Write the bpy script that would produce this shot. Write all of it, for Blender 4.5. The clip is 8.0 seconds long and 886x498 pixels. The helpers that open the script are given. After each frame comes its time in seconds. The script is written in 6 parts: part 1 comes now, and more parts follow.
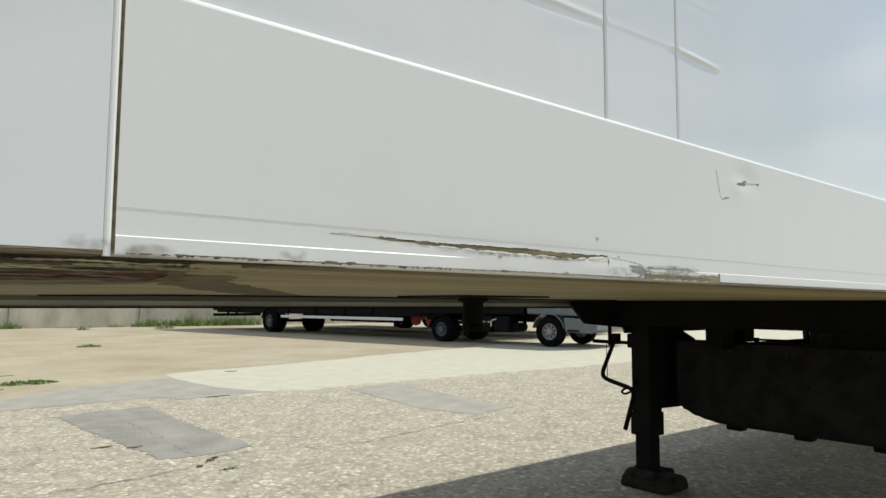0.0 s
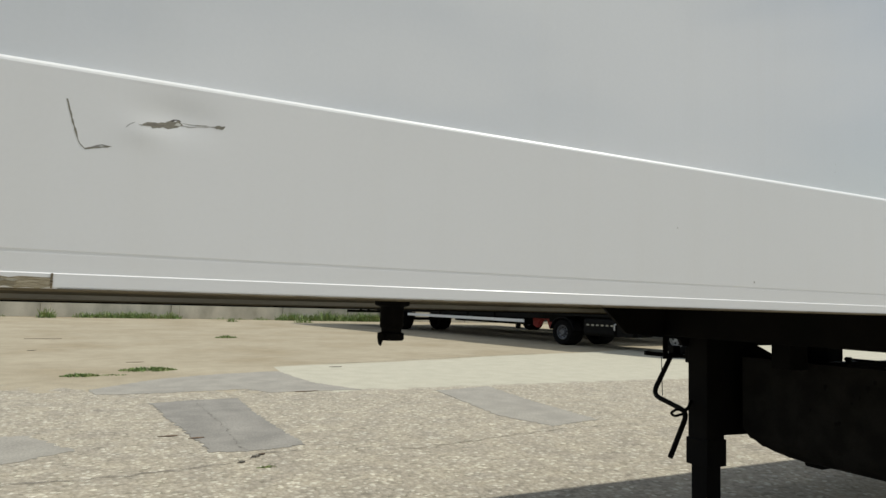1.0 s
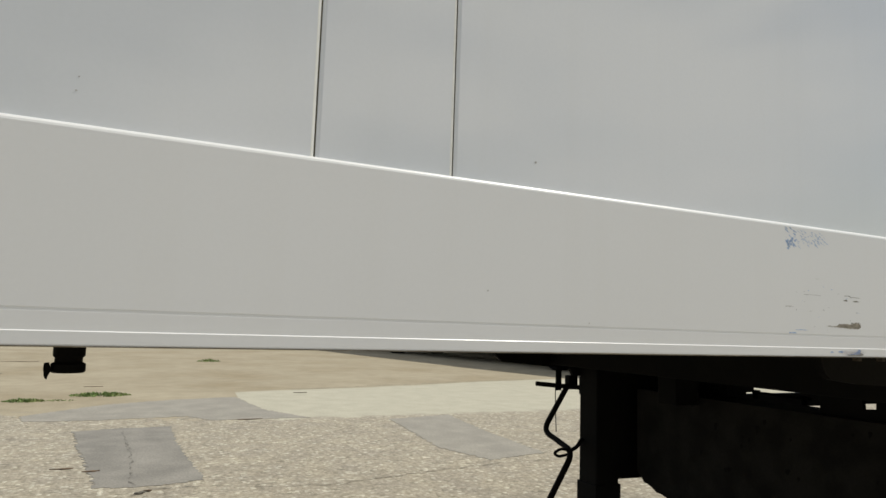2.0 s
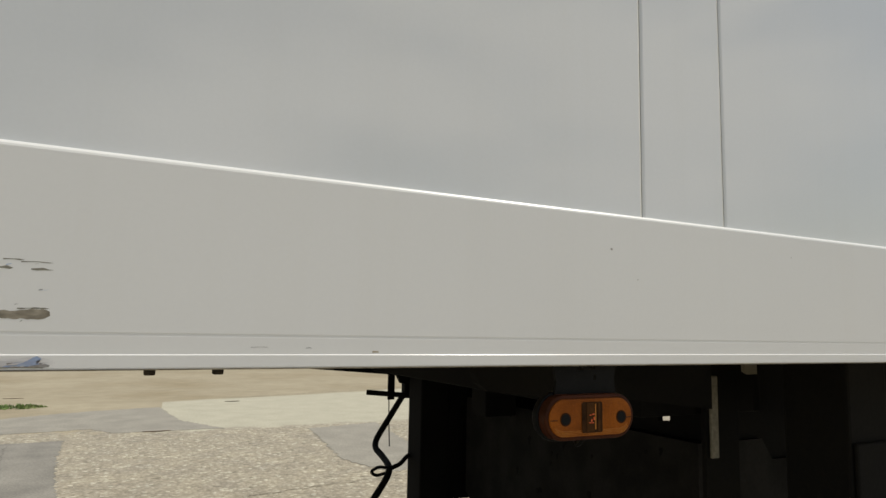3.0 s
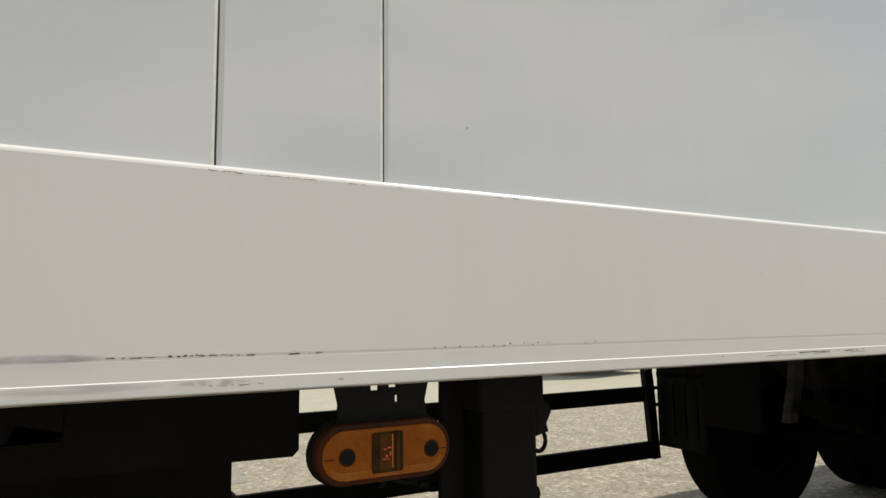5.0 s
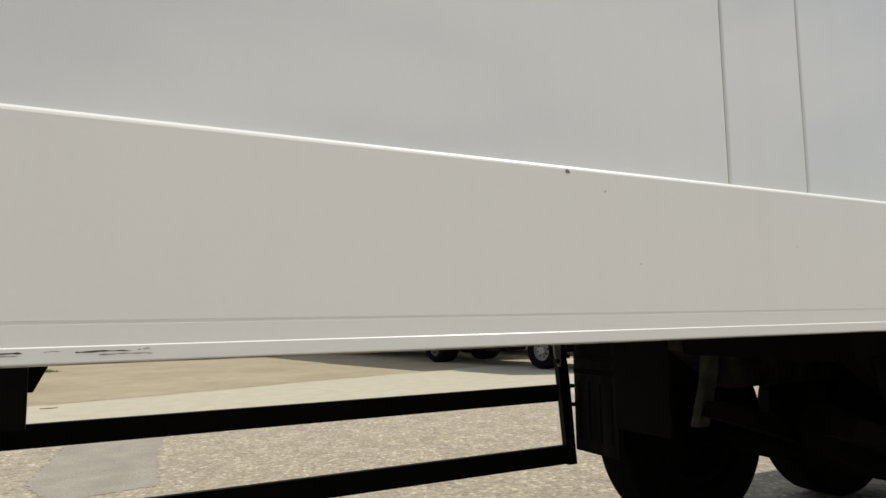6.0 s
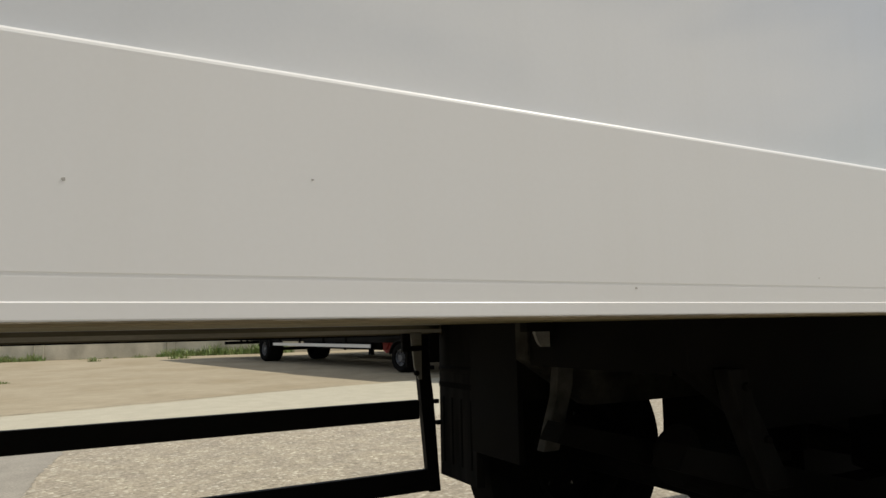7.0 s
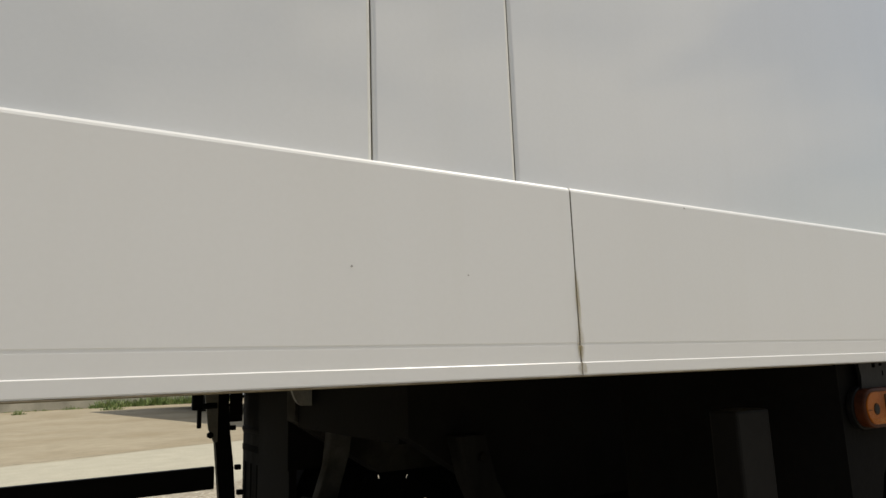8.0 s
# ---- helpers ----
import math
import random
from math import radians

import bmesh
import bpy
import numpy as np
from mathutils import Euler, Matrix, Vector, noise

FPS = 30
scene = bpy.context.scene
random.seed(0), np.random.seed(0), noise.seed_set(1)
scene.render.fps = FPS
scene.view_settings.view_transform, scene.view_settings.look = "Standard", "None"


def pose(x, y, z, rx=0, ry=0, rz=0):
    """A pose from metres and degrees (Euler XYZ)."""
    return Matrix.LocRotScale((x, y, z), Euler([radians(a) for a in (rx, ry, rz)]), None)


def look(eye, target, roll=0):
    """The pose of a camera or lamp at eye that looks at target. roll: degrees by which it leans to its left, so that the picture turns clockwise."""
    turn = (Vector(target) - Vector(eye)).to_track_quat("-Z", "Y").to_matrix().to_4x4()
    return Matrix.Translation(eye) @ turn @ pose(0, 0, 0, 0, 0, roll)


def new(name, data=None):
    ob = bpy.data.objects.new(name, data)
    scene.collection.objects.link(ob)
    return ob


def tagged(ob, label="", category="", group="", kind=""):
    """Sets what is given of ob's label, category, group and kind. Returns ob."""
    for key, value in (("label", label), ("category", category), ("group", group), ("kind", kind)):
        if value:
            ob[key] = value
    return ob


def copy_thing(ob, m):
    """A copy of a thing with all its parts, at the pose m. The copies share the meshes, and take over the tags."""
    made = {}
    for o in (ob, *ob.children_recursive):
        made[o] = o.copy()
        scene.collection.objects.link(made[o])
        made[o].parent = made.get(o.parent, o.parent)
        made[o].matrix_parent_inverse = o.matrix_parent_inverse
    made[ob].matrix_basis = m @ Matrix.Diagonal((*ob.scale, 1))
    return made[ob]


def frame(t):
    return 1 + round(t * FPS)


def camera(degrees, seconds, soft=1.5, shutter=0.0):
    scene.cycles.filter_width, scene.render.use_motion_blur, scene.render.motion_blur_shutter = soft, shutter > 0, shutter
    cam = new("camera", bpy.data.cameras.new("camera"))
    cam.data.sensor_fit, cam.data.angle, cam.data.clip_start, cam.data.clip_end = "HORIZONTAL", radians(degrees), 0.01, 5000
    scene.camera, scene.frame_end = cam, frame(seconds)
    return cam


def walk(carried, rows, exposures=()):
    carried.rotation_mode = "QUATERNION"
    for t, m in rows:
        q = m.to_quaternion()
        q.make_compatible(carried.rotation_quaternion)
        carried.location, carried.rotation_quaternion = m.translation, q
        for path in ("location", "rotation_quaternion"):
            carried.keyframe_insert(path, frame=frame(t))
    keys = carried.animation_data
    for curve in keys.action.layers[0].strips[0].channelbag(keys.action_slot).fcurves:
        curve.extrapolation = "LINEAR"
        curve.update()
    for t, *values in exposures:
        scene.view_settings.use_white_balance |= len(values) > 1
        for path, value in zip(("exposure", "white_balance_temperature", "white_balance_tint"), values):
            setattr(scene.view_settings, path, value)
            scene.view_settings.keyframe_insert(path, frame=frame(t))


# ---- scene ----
cam = camera(66.95, 8.0, soft=1.5)
PATH = [
(0, (-0.9701, -0.3798, 1.1119), (0.2964, 1.1594, 1.2756), 0.30),
    (0.3, (-0.7646, -0.4375, 1.1183), (0.3904, 1.1878, 1.2746), 0.63),
    (0.5, (-0.6114, -0.4685, 1.1242), (0.4811, 1.1976, 1.2990), 1.47),
    (0.8, (-0.3861, -0.4956, 1.1337), (0.5947, 1.2395, 1.3000), 2.15),
    (1, (-0.2352, -0.5068, 1.1360), (0.6762, 1.2666, 1.2928), 1.69),
    (1.2, (-0.0638, -0.5040, 1.1386), (0.7928, 1.2953, 1.3076), 1.95),
    (1.5, (0.1885, -0.4965, 1.1591), (1.0157, 1.3151, 1.3423), 2.45),
    (1.7, (0.3583, -0.5006, 1.1545), (1.2137, 1.2961, 1.3545), 1.96),
    (2.8, (1.2733, -0.5213, 1.1797), (2.1455, 1.2617, 1.4249), 1.75),
    (3, (1.4451, -0.5142, 1.1687), (2.3475, 1.2548, 1.4059), 1.08),
    (3.2, (1.6138, -0.5124, 1.1654), (2.5469, 1.2413, 1.3973), 0.59),
    (3.5, (1.8506, -0.5087, 1.1762), (2.7875, 1.2423, 1.4131), 0.23),
    (3.8, (2.0911, -0.4996, 1.1671), (3.0191, 1.2590, 1.3816), 0.01),
    (4, (2.3072, -0.4796, 1.1656), (3.2301, 1.2803, 1.3915), -0.26),
    (4.2, (2.4661, -0.4611, 1.1651), (3.3986, 1.2937, 1.3910), -0.50),
    (4.5, (2.7098, -0.4523, 1.1600), (3.6726, 1.2873, 1.3759), -0.74),
    (4.8, (2.9375, -0.4471, 1.1788), (3.9060, 1.2900, 1.3896), -0.56),
    (5, (3.0793, -0.4557, 1.1809), (4.0479, 1.2803, 1.3997), -0.69),
    (5.1, (3.1518, -0.4549, 1.1766), (4.1224, 1.2805, 1.3921), -0.68),
    (5.2, (3.2232, -0.4539, 1.1696), (4.2029, 1.2762, 1.3867), -0.72),
    (6.3, (4.1123, -0.4411, 1.1583), (5.0074, 1.3361, 1.3596), -0.90),
    (6.5, (4.2710, -0.4314, 1.1541), (5.1577, 1.3481, 1.3711), -0.91),
    (7, (4.6935, -0.3882, 1.1315), (5.6294, 1.3644, 1.3603), -1.06),
    (7.3, (4.9466, -0.3853, 1.1197), (5.9152, 1.3449, 1.3808), -0.84),
    (7.5, (5.0889, -0.3881, 1.1282), (6.0553, 1.3390, 1.4166), -1.19),
    (7.6, (5.1540, -0.3947, 1.1322), (6.1221, 1.3300, 1.4288), -1.72),
    (7.8, (5.2956, -0.4051, 1.1405), (6.2852, 1.3038, 1.4577), -2.02),
    (8, (5.4480, -0.3968, 1.1455), (6.4721, 1.2848, 1.4980), -1.96),
]
walk(cam, [(t, look(eye, target, roll)) for t, eye, target, roll in PATH],
     exposures=[(0.0, 0.28, 6360, 5), (0.3, 0.17, 6380, 5), (0.6, 0.06, 6400, 5.2), (1.0, 0.0, 6440, 6.7), (2.8, -0.15, 6760, 7.8),
                (3.6, -0.14, 6780, 8.0), (4.1, -0.10, 6790, 8.1), (4.5, 0.01, 6800, 8.2), (6.5, 0.02, 6890, 9.8), (7.0, -0.06, 6900, 9.8), (8.0, -0.05, 6910, 9.8)])

# ---------------------------------------------------------------- light
SUN_DIR = Vector((0.50, -0.085, 0.862)).normalized()
sun_data = bpy.data.lights.new("sun", "SUN")
sun_data.energy, sun_data.angle, sun_data.color = 3.7, radians(0.53), (1.0, 0.965, 0.90)
sun = new("sun", sun_data)
sun.matrix_world = look(SUN_DIR * 60, (0, 0, 0))

world = bpy.data.worlds.new("sky")
scene.world = world
world.use_nodes = True
wn, wl = world.node_tree.nodes, world.node_tree.links
wn.clear()
w_out = wn.new("ShaderNodeOutputWorld")
w_bg = wn.new("ShaderNodeBackground")
w_sky = wn.new("ShaderNodeTexSky")
w_sky.sky_type, w_sky.sun_disc = "NISHITA", False
w_sky.sun_elevation = math.asin(SUN_DIR.z)
w_sky.sun_rotation = math.atan2(SUN_DIR.x, SUN_DIR.y)
w_sky.air_density, w_sky.dust_density = 1.3, 1.3
w_co = wn.new("ShaderNodeTexCoord")
w_map = wn.new("ShaderNodeMapping")
w_map.inputs["Scale"].default_value = (1.0, 1.0, 2.2)
w_noise = wn.new("ShaderNodeTexNoise")
w_noise.inputs["Scale"].default_value, w_noise.inputs["Detail"].default_value = 2.6, 6
w_ramp = wn.new("ShaderNodeValToRGB")
w_ramp.color_ramp.elements[0].position, w_ramp.color_ramp.elements[1].position = 0.41, 0.62
w_mix = wn.new("ShaderNodeMixRGB")
w_mix.inputs["Color2"].default_value = (8.65, 9.0, 9.55, 1)
wl.new(w_co.outputs["Generated"], w_map.inputs["Vector"])
wl.new(w_map.outputs["Vector"], w_noise.inputs["Vector"])
wl.new(w_noise.outputs["Fac"], w_ramp.inputs["Fac"])
wl.new(w_ramp.outputs["Color"], w_mix.inputs["Fac"])
wl.new(w_sky.outputs["Color"], w_mix.inputs["Color1"])
wl.new(w_mix.outputs["Color"], w_bg.inputs["Color"])
w_bg.inputs["Strength"].default_value = 0.09
wl.new(w_bg.outputs["Background"], w_out.inputs["Surface"])



# ---------------------------------------------------------------- materials
def surface(name, base, other=None, rough=0.5, metal=0.0, scale=6.0, fine=80.0, bump=0.1, depth=0.002,
            spec=0.5, coat=0.0, stretch=(1, 1, 1), ramp=(0.35, 0.7), rough_var=0.1, grainy=0.25):
    """A procedural surface: two colours mixed by coarse noise, fine grain in tone and relief."""
    m = bpy.data.materials.new(name)
    m.use_nodes = True
    n, l = m.node_tree.nodes, m.node_tree.links
    b = n["Principled BSDF"]
    other = other or tuple(c * 0.75 for c in base)
    co, mp = n.new("ShaderNodeTexCoord"), n.new("ShaderNodeMapping")
    mp.inputs["Scale"].default_value = stretch
    l.new(co.outputs["Object"], mp.inputs["Vector"])
    big, small = n.new("ShaderNodeTexNoise"), n.new("ShaderNodeTexNoise")
    big.inputs["Scale"].default_value, big.inputs["Detail"].default_value = scale, 5
    small.inputs["Scale"].default_value, small.inputs["Detail"].default_value = fine, 3
    for t in (big, small):
        l.new(mp.outputs["Vector"], t.inputs["Vector"])
    cr = n.new("ShaderNodeValToRGB")
    cr.color_ramp.elements[0].position, cr.color_ramp.elements[1].position = ramp
    cr.color_ramp.elements[0].color, cr.color_ramp.elements[1].color = (*base, 1), (*other, 1)
    l.new(big.outputs["Fac"], cr.inputs["Fac"])
    grain = n.new("ShaderNodeMixRGB")
    grain.blend_type = "OVERLAY"
    grain.inputs["Fac"].default_value = grainy
    l.new(cr.outputs["Color"], grain.inputs["Color1"])
    l.new(small.outputs["Fac"], grain.inputs["Color2"])
    l.new(grain.outputs["Color"], b.inputs["Base Color"])
    rr = n.new("ShaderNodeMapRange")
    rr.inputs["To Min"].default_value, rr.inputs["To Max"].default_value = rough - rough_var, rough + rough_var
    l.new(big.outputs["Fac"], rr.inputs["Value"])
    l.new(rr.outputs["Result"], b.inputs["Roughness"])
    bp = n.new("ShaderNodeBump")
    bp.inputs["Strength"].default_value, bp.inputs["Distance"].default_value = bump, depth
    l.new(small.outputs["Fac"], bp.inputs["Height"])
    l.new(bp.outputs["Normal"], b.inputs["Normal"])
    b.inputs["Metallic"].default_value = metal
    b.inputs["Specular IOR Level"].default_value = spec
    b.inputs["Coat Weight"].default_value = coat
    return m


def white_paint(name, base=(0.80, 0.80, 0.79), rough=0.2):
    """White gel-coat on slightly wavy sheet, with faint dirt runs."""
    m = surface(name, base, tuple(c * 0.95 for c in base), rough=rough, scale=1.3, fine=260, bump=0.012, depth=0.0004, rough_var=0.04, grainy=0.05)
    n, l = m.node_tree.nodes, m.node_tree.links
    b = n["Principled BSDF"]
    co = n.new("ShaderNodeTexCoord")
    wav = n.new("ShaderNodeTexNoise")
    wav.inputs["Scale"].default_value, wav.inputs["Detail"].default_value = 2.6, 2
    l.new(co.outputs["Object"], wav.inputs["Vector"])
    wb = n.new("ShaderNodeBump")
    wb.inputs["Strength"].default_value, wb.inputs["Distance"].default_value = 0.12, 0.004
    l.new(wav.outputs["Fac"], wb.inputs["Height"])
    old = [k for k in l if k.to_socket == b.inputs["Normal"]][0].from_node
    l.new(wb.outputs["Normal"], old.inputs["Normal"])
    mp = n.new("ShaderNodeMapping")
    mp.inputs["Scale"].default_value = (26, 26, 1.1)
    l.new(co.outputs["Object"], mp.inputs["Vector"])
    run = n.new("ShaderNodeTexNoise")
    run.inputs["Scale"].default_value, run.inputs["Detail"].default_value = 1.0, 4
    l.new(mp.outputs["Vector"], run.inputs["Vector"])
    cr = n.new("ShaderNodeValToRGB")
    cr.color_ramp.elements[0].position, cr.color_ramp.elements[1].position = 0.5, 0.85
    cr.color_ramp.elements[0].color, cr.color_ramp.elements[1].color = (1, 1, 1, 1), (0.94, 0.925, 0.89, 1)
    l.new(run.outputs["Fac"], cr.inputs["Fac"])
    mul = n.new("ShaderNodeMixRGB")
    mul.blend_type = "MULTIPLY"
    mul.inputs["Fac"].default_value = 0.3
    src = [k for k in l if k.to_socket == b.inputs["Base Color"]][0].from_socket
    l.new(src, mul.inputs["Color1"])
    l.new(cr.outputs["Color"], mul.inputs["Color2"])
    l.new(mul.outputs["Color"], b.inputs["Base Color"])
    return m


def ground_material():
    """Worn yard: coarse aggregate asphalt, then a pale concrete apron, then sandy tan paving."""
    m = bpy.data.materials.new("yard_paving")
    m.use_nodes = True
    n, l = m.node_tree.nodes, m.node_tree.links
    b = n["Principled BSDF"]
    co = n.new("ShaderNodeTexCoord")
    sep = n.new("ShaderNodeSeparateXYZ")
    l.new(co.outputs["Object"], sep.inputs["Vector"])

    def tex(kind, scale, detail=4):
        t = n.new(kind)
        t.inputs["Scale"].default_value = scale
        if kind == "ShaderNodeTexNoise":
            t.inputs["Detail"].default_value = detail
        l.new(co.outputs["Object"], t.inputs["Vector"])
        return t

    def ramp(src, stops):
        r = n.new("ShaderNodeValToRGB")
        while len(r.color_ramp.elements) < len(stops):
            r.color_ramp.elements.new(0.5)
        for e, (p, c) in zip(r.color_ramp.elements, stops):
            e.position, e.color = p, (*c, 1)
        l.new(src, r.inputs["Fac"])
        return r.outputs["Color"]

    def math_node(op, a, v):
        k = n.new("ShaderNodeMath")
        k.operation = op
        for i, s in enumerate((a, v)):
            if hasattr(s, "is_linked"):
                l.new(s, k.inputs[i])
            else:
                k.inputs[i].default_value = s
        return k.outputs[0]

    def mix(fac, a, c, mode="MIX", amount=None):
        k = n.new("ShaderNodeMixRGB")
        k.blend_type = mode
        if amount is not None:
            k.inputs["Fac"].default_value = amount
        else:
            l.new(fac, k.inputs["Fac"])
        l.new(a, k.inputs["Color1"])
        l.new(c, k.inputs["Color2"])
        return k.outputs["Color"]

    stones = tex("ShaderNodeTexVoronoi", 34)
    stones2 = tex("ShaderNodeTexVoronoi", 150)
    grit = tex("ShaderNodeTexNoise", 45, 6)
    cloud = tex("ShaderNodeTexNoise", 0.55, 6)
    mid = tex("ShaderNodeTexNoise", 3.5, 6)
    tone = n.new("ShaderNodeSeparateColor")
    l.new(stones.outputs["Color"], tone.inputs["Color"])
    rough_asph = ramp(tone.outputs[0], [(0.0, (0.26, 0.235, 0.184)), (0.10, (0.345, 0.312, 0.256)), (0.5, (0.392, 0.354, 0.290)), (0.84, (0.430, 0.391, 0.323)), (0.94, (0.53, 0.50, 0.42)), (1.0, (0.62, 0.585, 0.50))])
    rim = ramp(stones.outputs["Distance"], [(0.3, (1, 1, 1)), (0.7, (0.5, 0.47, 0.42))])
    rough_asph = mix(None, rough_asph, rim, "MULTIPLY", 0.36)
    rough_asph = mix(None, rough_asph, ramp(mid.outputs["Fac"], [(0.3, (0.8, 0.79, 0.77)), (0.7, (1.1, 1.08, 1.0))]), "MULTIPLY", 0.8)
    clump = tex("ShaderNodeTexNoise", 17, 3)
    rough_asph = mix(None, rough_asph, ramp(clump.outputs["Fac"], [(0.3, (0.74, 0.73, 0.71)), (0.55, (1.0, 0.99, 0.97)), (0.72, (1.14, 1.13, 1.1))]), "MULTIPLY", 0.55)
    pale = mix(None, ramp(grit.outputs["Fac"], [(0.3, (0.372, 0.348, 0.275)), (0.7, (0.475, 0.450, 0.362))]),
               ramp(mid.outputs["Fac"], [(0.3, (0.86, 0.85, 0.82)), (0.7, (1.05, 1.04, 1.0))]), "MULTIPLY", 0.7)
    tan = mix(None, ramp(grit.outputs["Fac"], [(0.3, (0.285, 0.250, 0.182)), (0.7, (0.365, 0.325, 0.243))]),
              ramp(cloud.outputs["Fac"], [(0.3, (0.84, 0.78, 0.68)), (0.5, (0.98, 0.95, 0.90)), (0.7, (1.12, 1.10, 1.06))]), "MULTIPLY", 0.9)
    tan = mix(None, tan, ramp(mid.outputs["Fac"], [(0.35, (0.90, 0.89, 0.87)), (0.65, (1.06, 1.05, 1.04))]), "MULTIPLY", 0.8)
    wob = math_node("MULTIPLY", math_node("SUBTRACT", mid.outputs["Fac"], 0.5), 0.5)
    wob2 = math_node("MULTIPLY", math_node("SUBTRACT", cloud.outputs["Fac"], 0.5), 0.7)
    westward = math_node("MAXIMUM", math_node("SUBTRACT", 2.4, sep.outputs["X"]), 0.0)
    y1 = math_node("SUBTRACT", math_node("ADD", sep.outputs["Y"], math_node("MULTIPLY", wob, math_node("ADD", math_node("MULTIPLY", westward, 1.5), 1.0))), math_node("MULTIPLY", westward, 0.3))
    f1 = n.new("ShaderNodeMapRange")
    f1.inputs["From Min"].default_value, f1.inputs["From Max"].default_value = 7.42, 7.62
    l.new(y1, f1.inputs["Value"])
    y2 = math_node("SUBTRACT", math_node("ADD", sep.outputs["Y"], wob2), math_node("MULTIPLY", sep.outputs["X"], 0.27))
    y2 = math_node("ADD", y2, math_node("MULTIPLY", westward, 9.0))
    f2 = n.new("ShaderNodeMapRange")
    f2.inputs["From Min"].default_value, f2.inputs["From Max"].default_value = 9.75, 9.93
    l.new(y2, f2.inputs["Value"])
    col = mix(f2.outputs["Result"], pale, tan)
    col = mix(f1.outputs["Result"], rough_asph, col)
    l.new(col, b.inputs["Base Color"])
    b.inputs["Roughness"].default_value = 0.9
    b.inputs["Specular IOR Level"].default_value = 0.25
    h = math_node("ADD", math_node("MULTIPLY", stones.outputs["Distance"], -1.0), math_node("MULTIPLY", stones2.outputs["Distance"], -0.4))
    bp = n.new("ShaderNodeBump")
    bp.inputs["Distance"].default_value = 0.012
    inv = math_node("SUBTRACT", 1.15, f1.outputs["Result"])
    l.new(math_node("MULTIPLY", inv, 0.5), bp.inputs["Strength"])
    l.new(h, bp.inputs["Height"])
    l.new(bp.outputs["Normal"], b.inputs["Normal"])
    return m


M_WHITE = white_paint("white_gelcoat", (0.72, 0.725, 0.722), 0.07)
wb_ = M_WHITE.node_tree.nodes["Principled BSDF"]
wb_.inputs["Coat Weight"].default_value, wb_.inputs["Coat IOR"].default_value, wb_.inputs["Coat Roughness"].default_value = 1.0, 1.6, 0.03
M_RAIL = white_paint("white_rail_paint", (0.77, 0.762, 0.742), 0.3)
M_BEAD = surface("seam_bead_paint", (0.74, 0.73, 0.68), rough=0.3, fine=150, bump=0.05)
M_UNDER = surface("floor_underside", (0.42, 0.355, 0.185), (0.25, 0.210, 0.11), spec=0.1, rough=0.6, scale=2.5, fine=60, stretch=(0.4, 4, 4), bump=0.06)
M_SEAM = surface("dirty_seam_slit", (0.13, 0.115, 0.075), (0.06, 0.052, 0.036), rough=0.9, scale=30, fine=200, stretch=(1, 1, 0.2))
M_ROT = surface("rotten_plywood", (0.19, 0.145, 0.080), (0.045, 0.034, 0.022), rough=0.85, scale=18, fine=120, stretch=(0.35, 4, 6), bump=0.9, depth=0.006)
M_DIRT = surface("grime", (0.10, 0.085, 0.06), (0.04, 0.035, 0.03), rough=0.9, scale=40, fine=200, bump=0.4)
M_ROTRED = surface("reddish_rotten_wood", (0.155, 0.092, 0.055), (0.04, 0.022, 0.014), rough=0.85, scale=11, fine=120, stretch=(0.6, 4, 6), bump=0.9, depth=0.006)
M_ROTPALE = surface("grey_brown_weathered_ply", (0.22, 0.185, 0.117), (0.105, 0.087, 0.058), rough=0.8, scale=9, fine=110, stretch=(0.5, 4, 6), bump=0.7, depth=0.005)
M_ROTDARK = surface("wet_dark_ply", (0.085, 0.064, 0.040), (0.026, 0.020, 0.014), rough=0.85, scale=24, fine=160, stretch=(0.6, 4, 8), bump=0.9, depth=0.006)
M_CORE = surface("bare_tan_core", (0.32, 0.272, 0.178), (0.17, 0.14, 0.09), rough=0.8, scale=20, fine=150, stretch=(0.5, 4, 6), bump=0.6, depth=0.004)
M_ROTGREY = surface("greyed_rotten_ply", (0.15, 0.128, 0.085), (0.045, 0.037, 0.025), rough=0.85, scale=16, fine=170, stretch=(0.5, 4, 9), bump=0.9, depth=0.006, grainy=0.5)
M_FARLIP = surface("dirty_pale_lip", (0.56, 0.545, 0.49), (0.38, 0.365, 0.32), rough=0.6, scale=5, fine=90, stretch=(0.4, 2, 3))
M_CREAMSPOT = surface("brown_spot", (0.50, 0.43, 0.32), (0.36, 0.30, 0.22), rough=0.8, scale=80, fine=300)
M_SPECK = surface("faint_speck", (0.46, 0.44, 0.41), (0.33, 0.31, 0.28), rough=0.7, scale=200, fine=600)
M_SPECKDARK = surface("dark_speck", (0.20, 0.18, 0.15), (0.12, 0.11, 0.09), rough=0.8, scale=200, fine=600)
M_TEAR = surface("olive_torn_core", (0.22, 0.182, 0.09), (0.075, 0.061, 0.030), rough=0.9, scale=40, fine=200, stretch=(0.4, 4, 4), bump=0.6)
M_GREYSCUFF = surface("grey_scuff", (0.34, 0.33, 0.31), (0.2, 0.19, 0.17), rough=0.6, scale=60, fine=300)
M_OLIVE = surface("olive_grey_scuff", (0.17, 0.155, 0.115), (0.26, 0.24, 0.19), rough=0.7, scale=90, fine=400)
M_RUBBED = surface("brown_rubbed_paint", (0.17, 0.145, 0.105), (0.36, 0.32, 0.25), rough=0.7, scale=160, fine=500, stretch=(0.5, 1, 1), ramp=(0.35, 0.65))
M_BLUE = surface("blue_paint_transfer", (0.20, 0.33, 0.58), (0.40, 0.50, 0.66), rough=0.5, scale=60, fine=300)
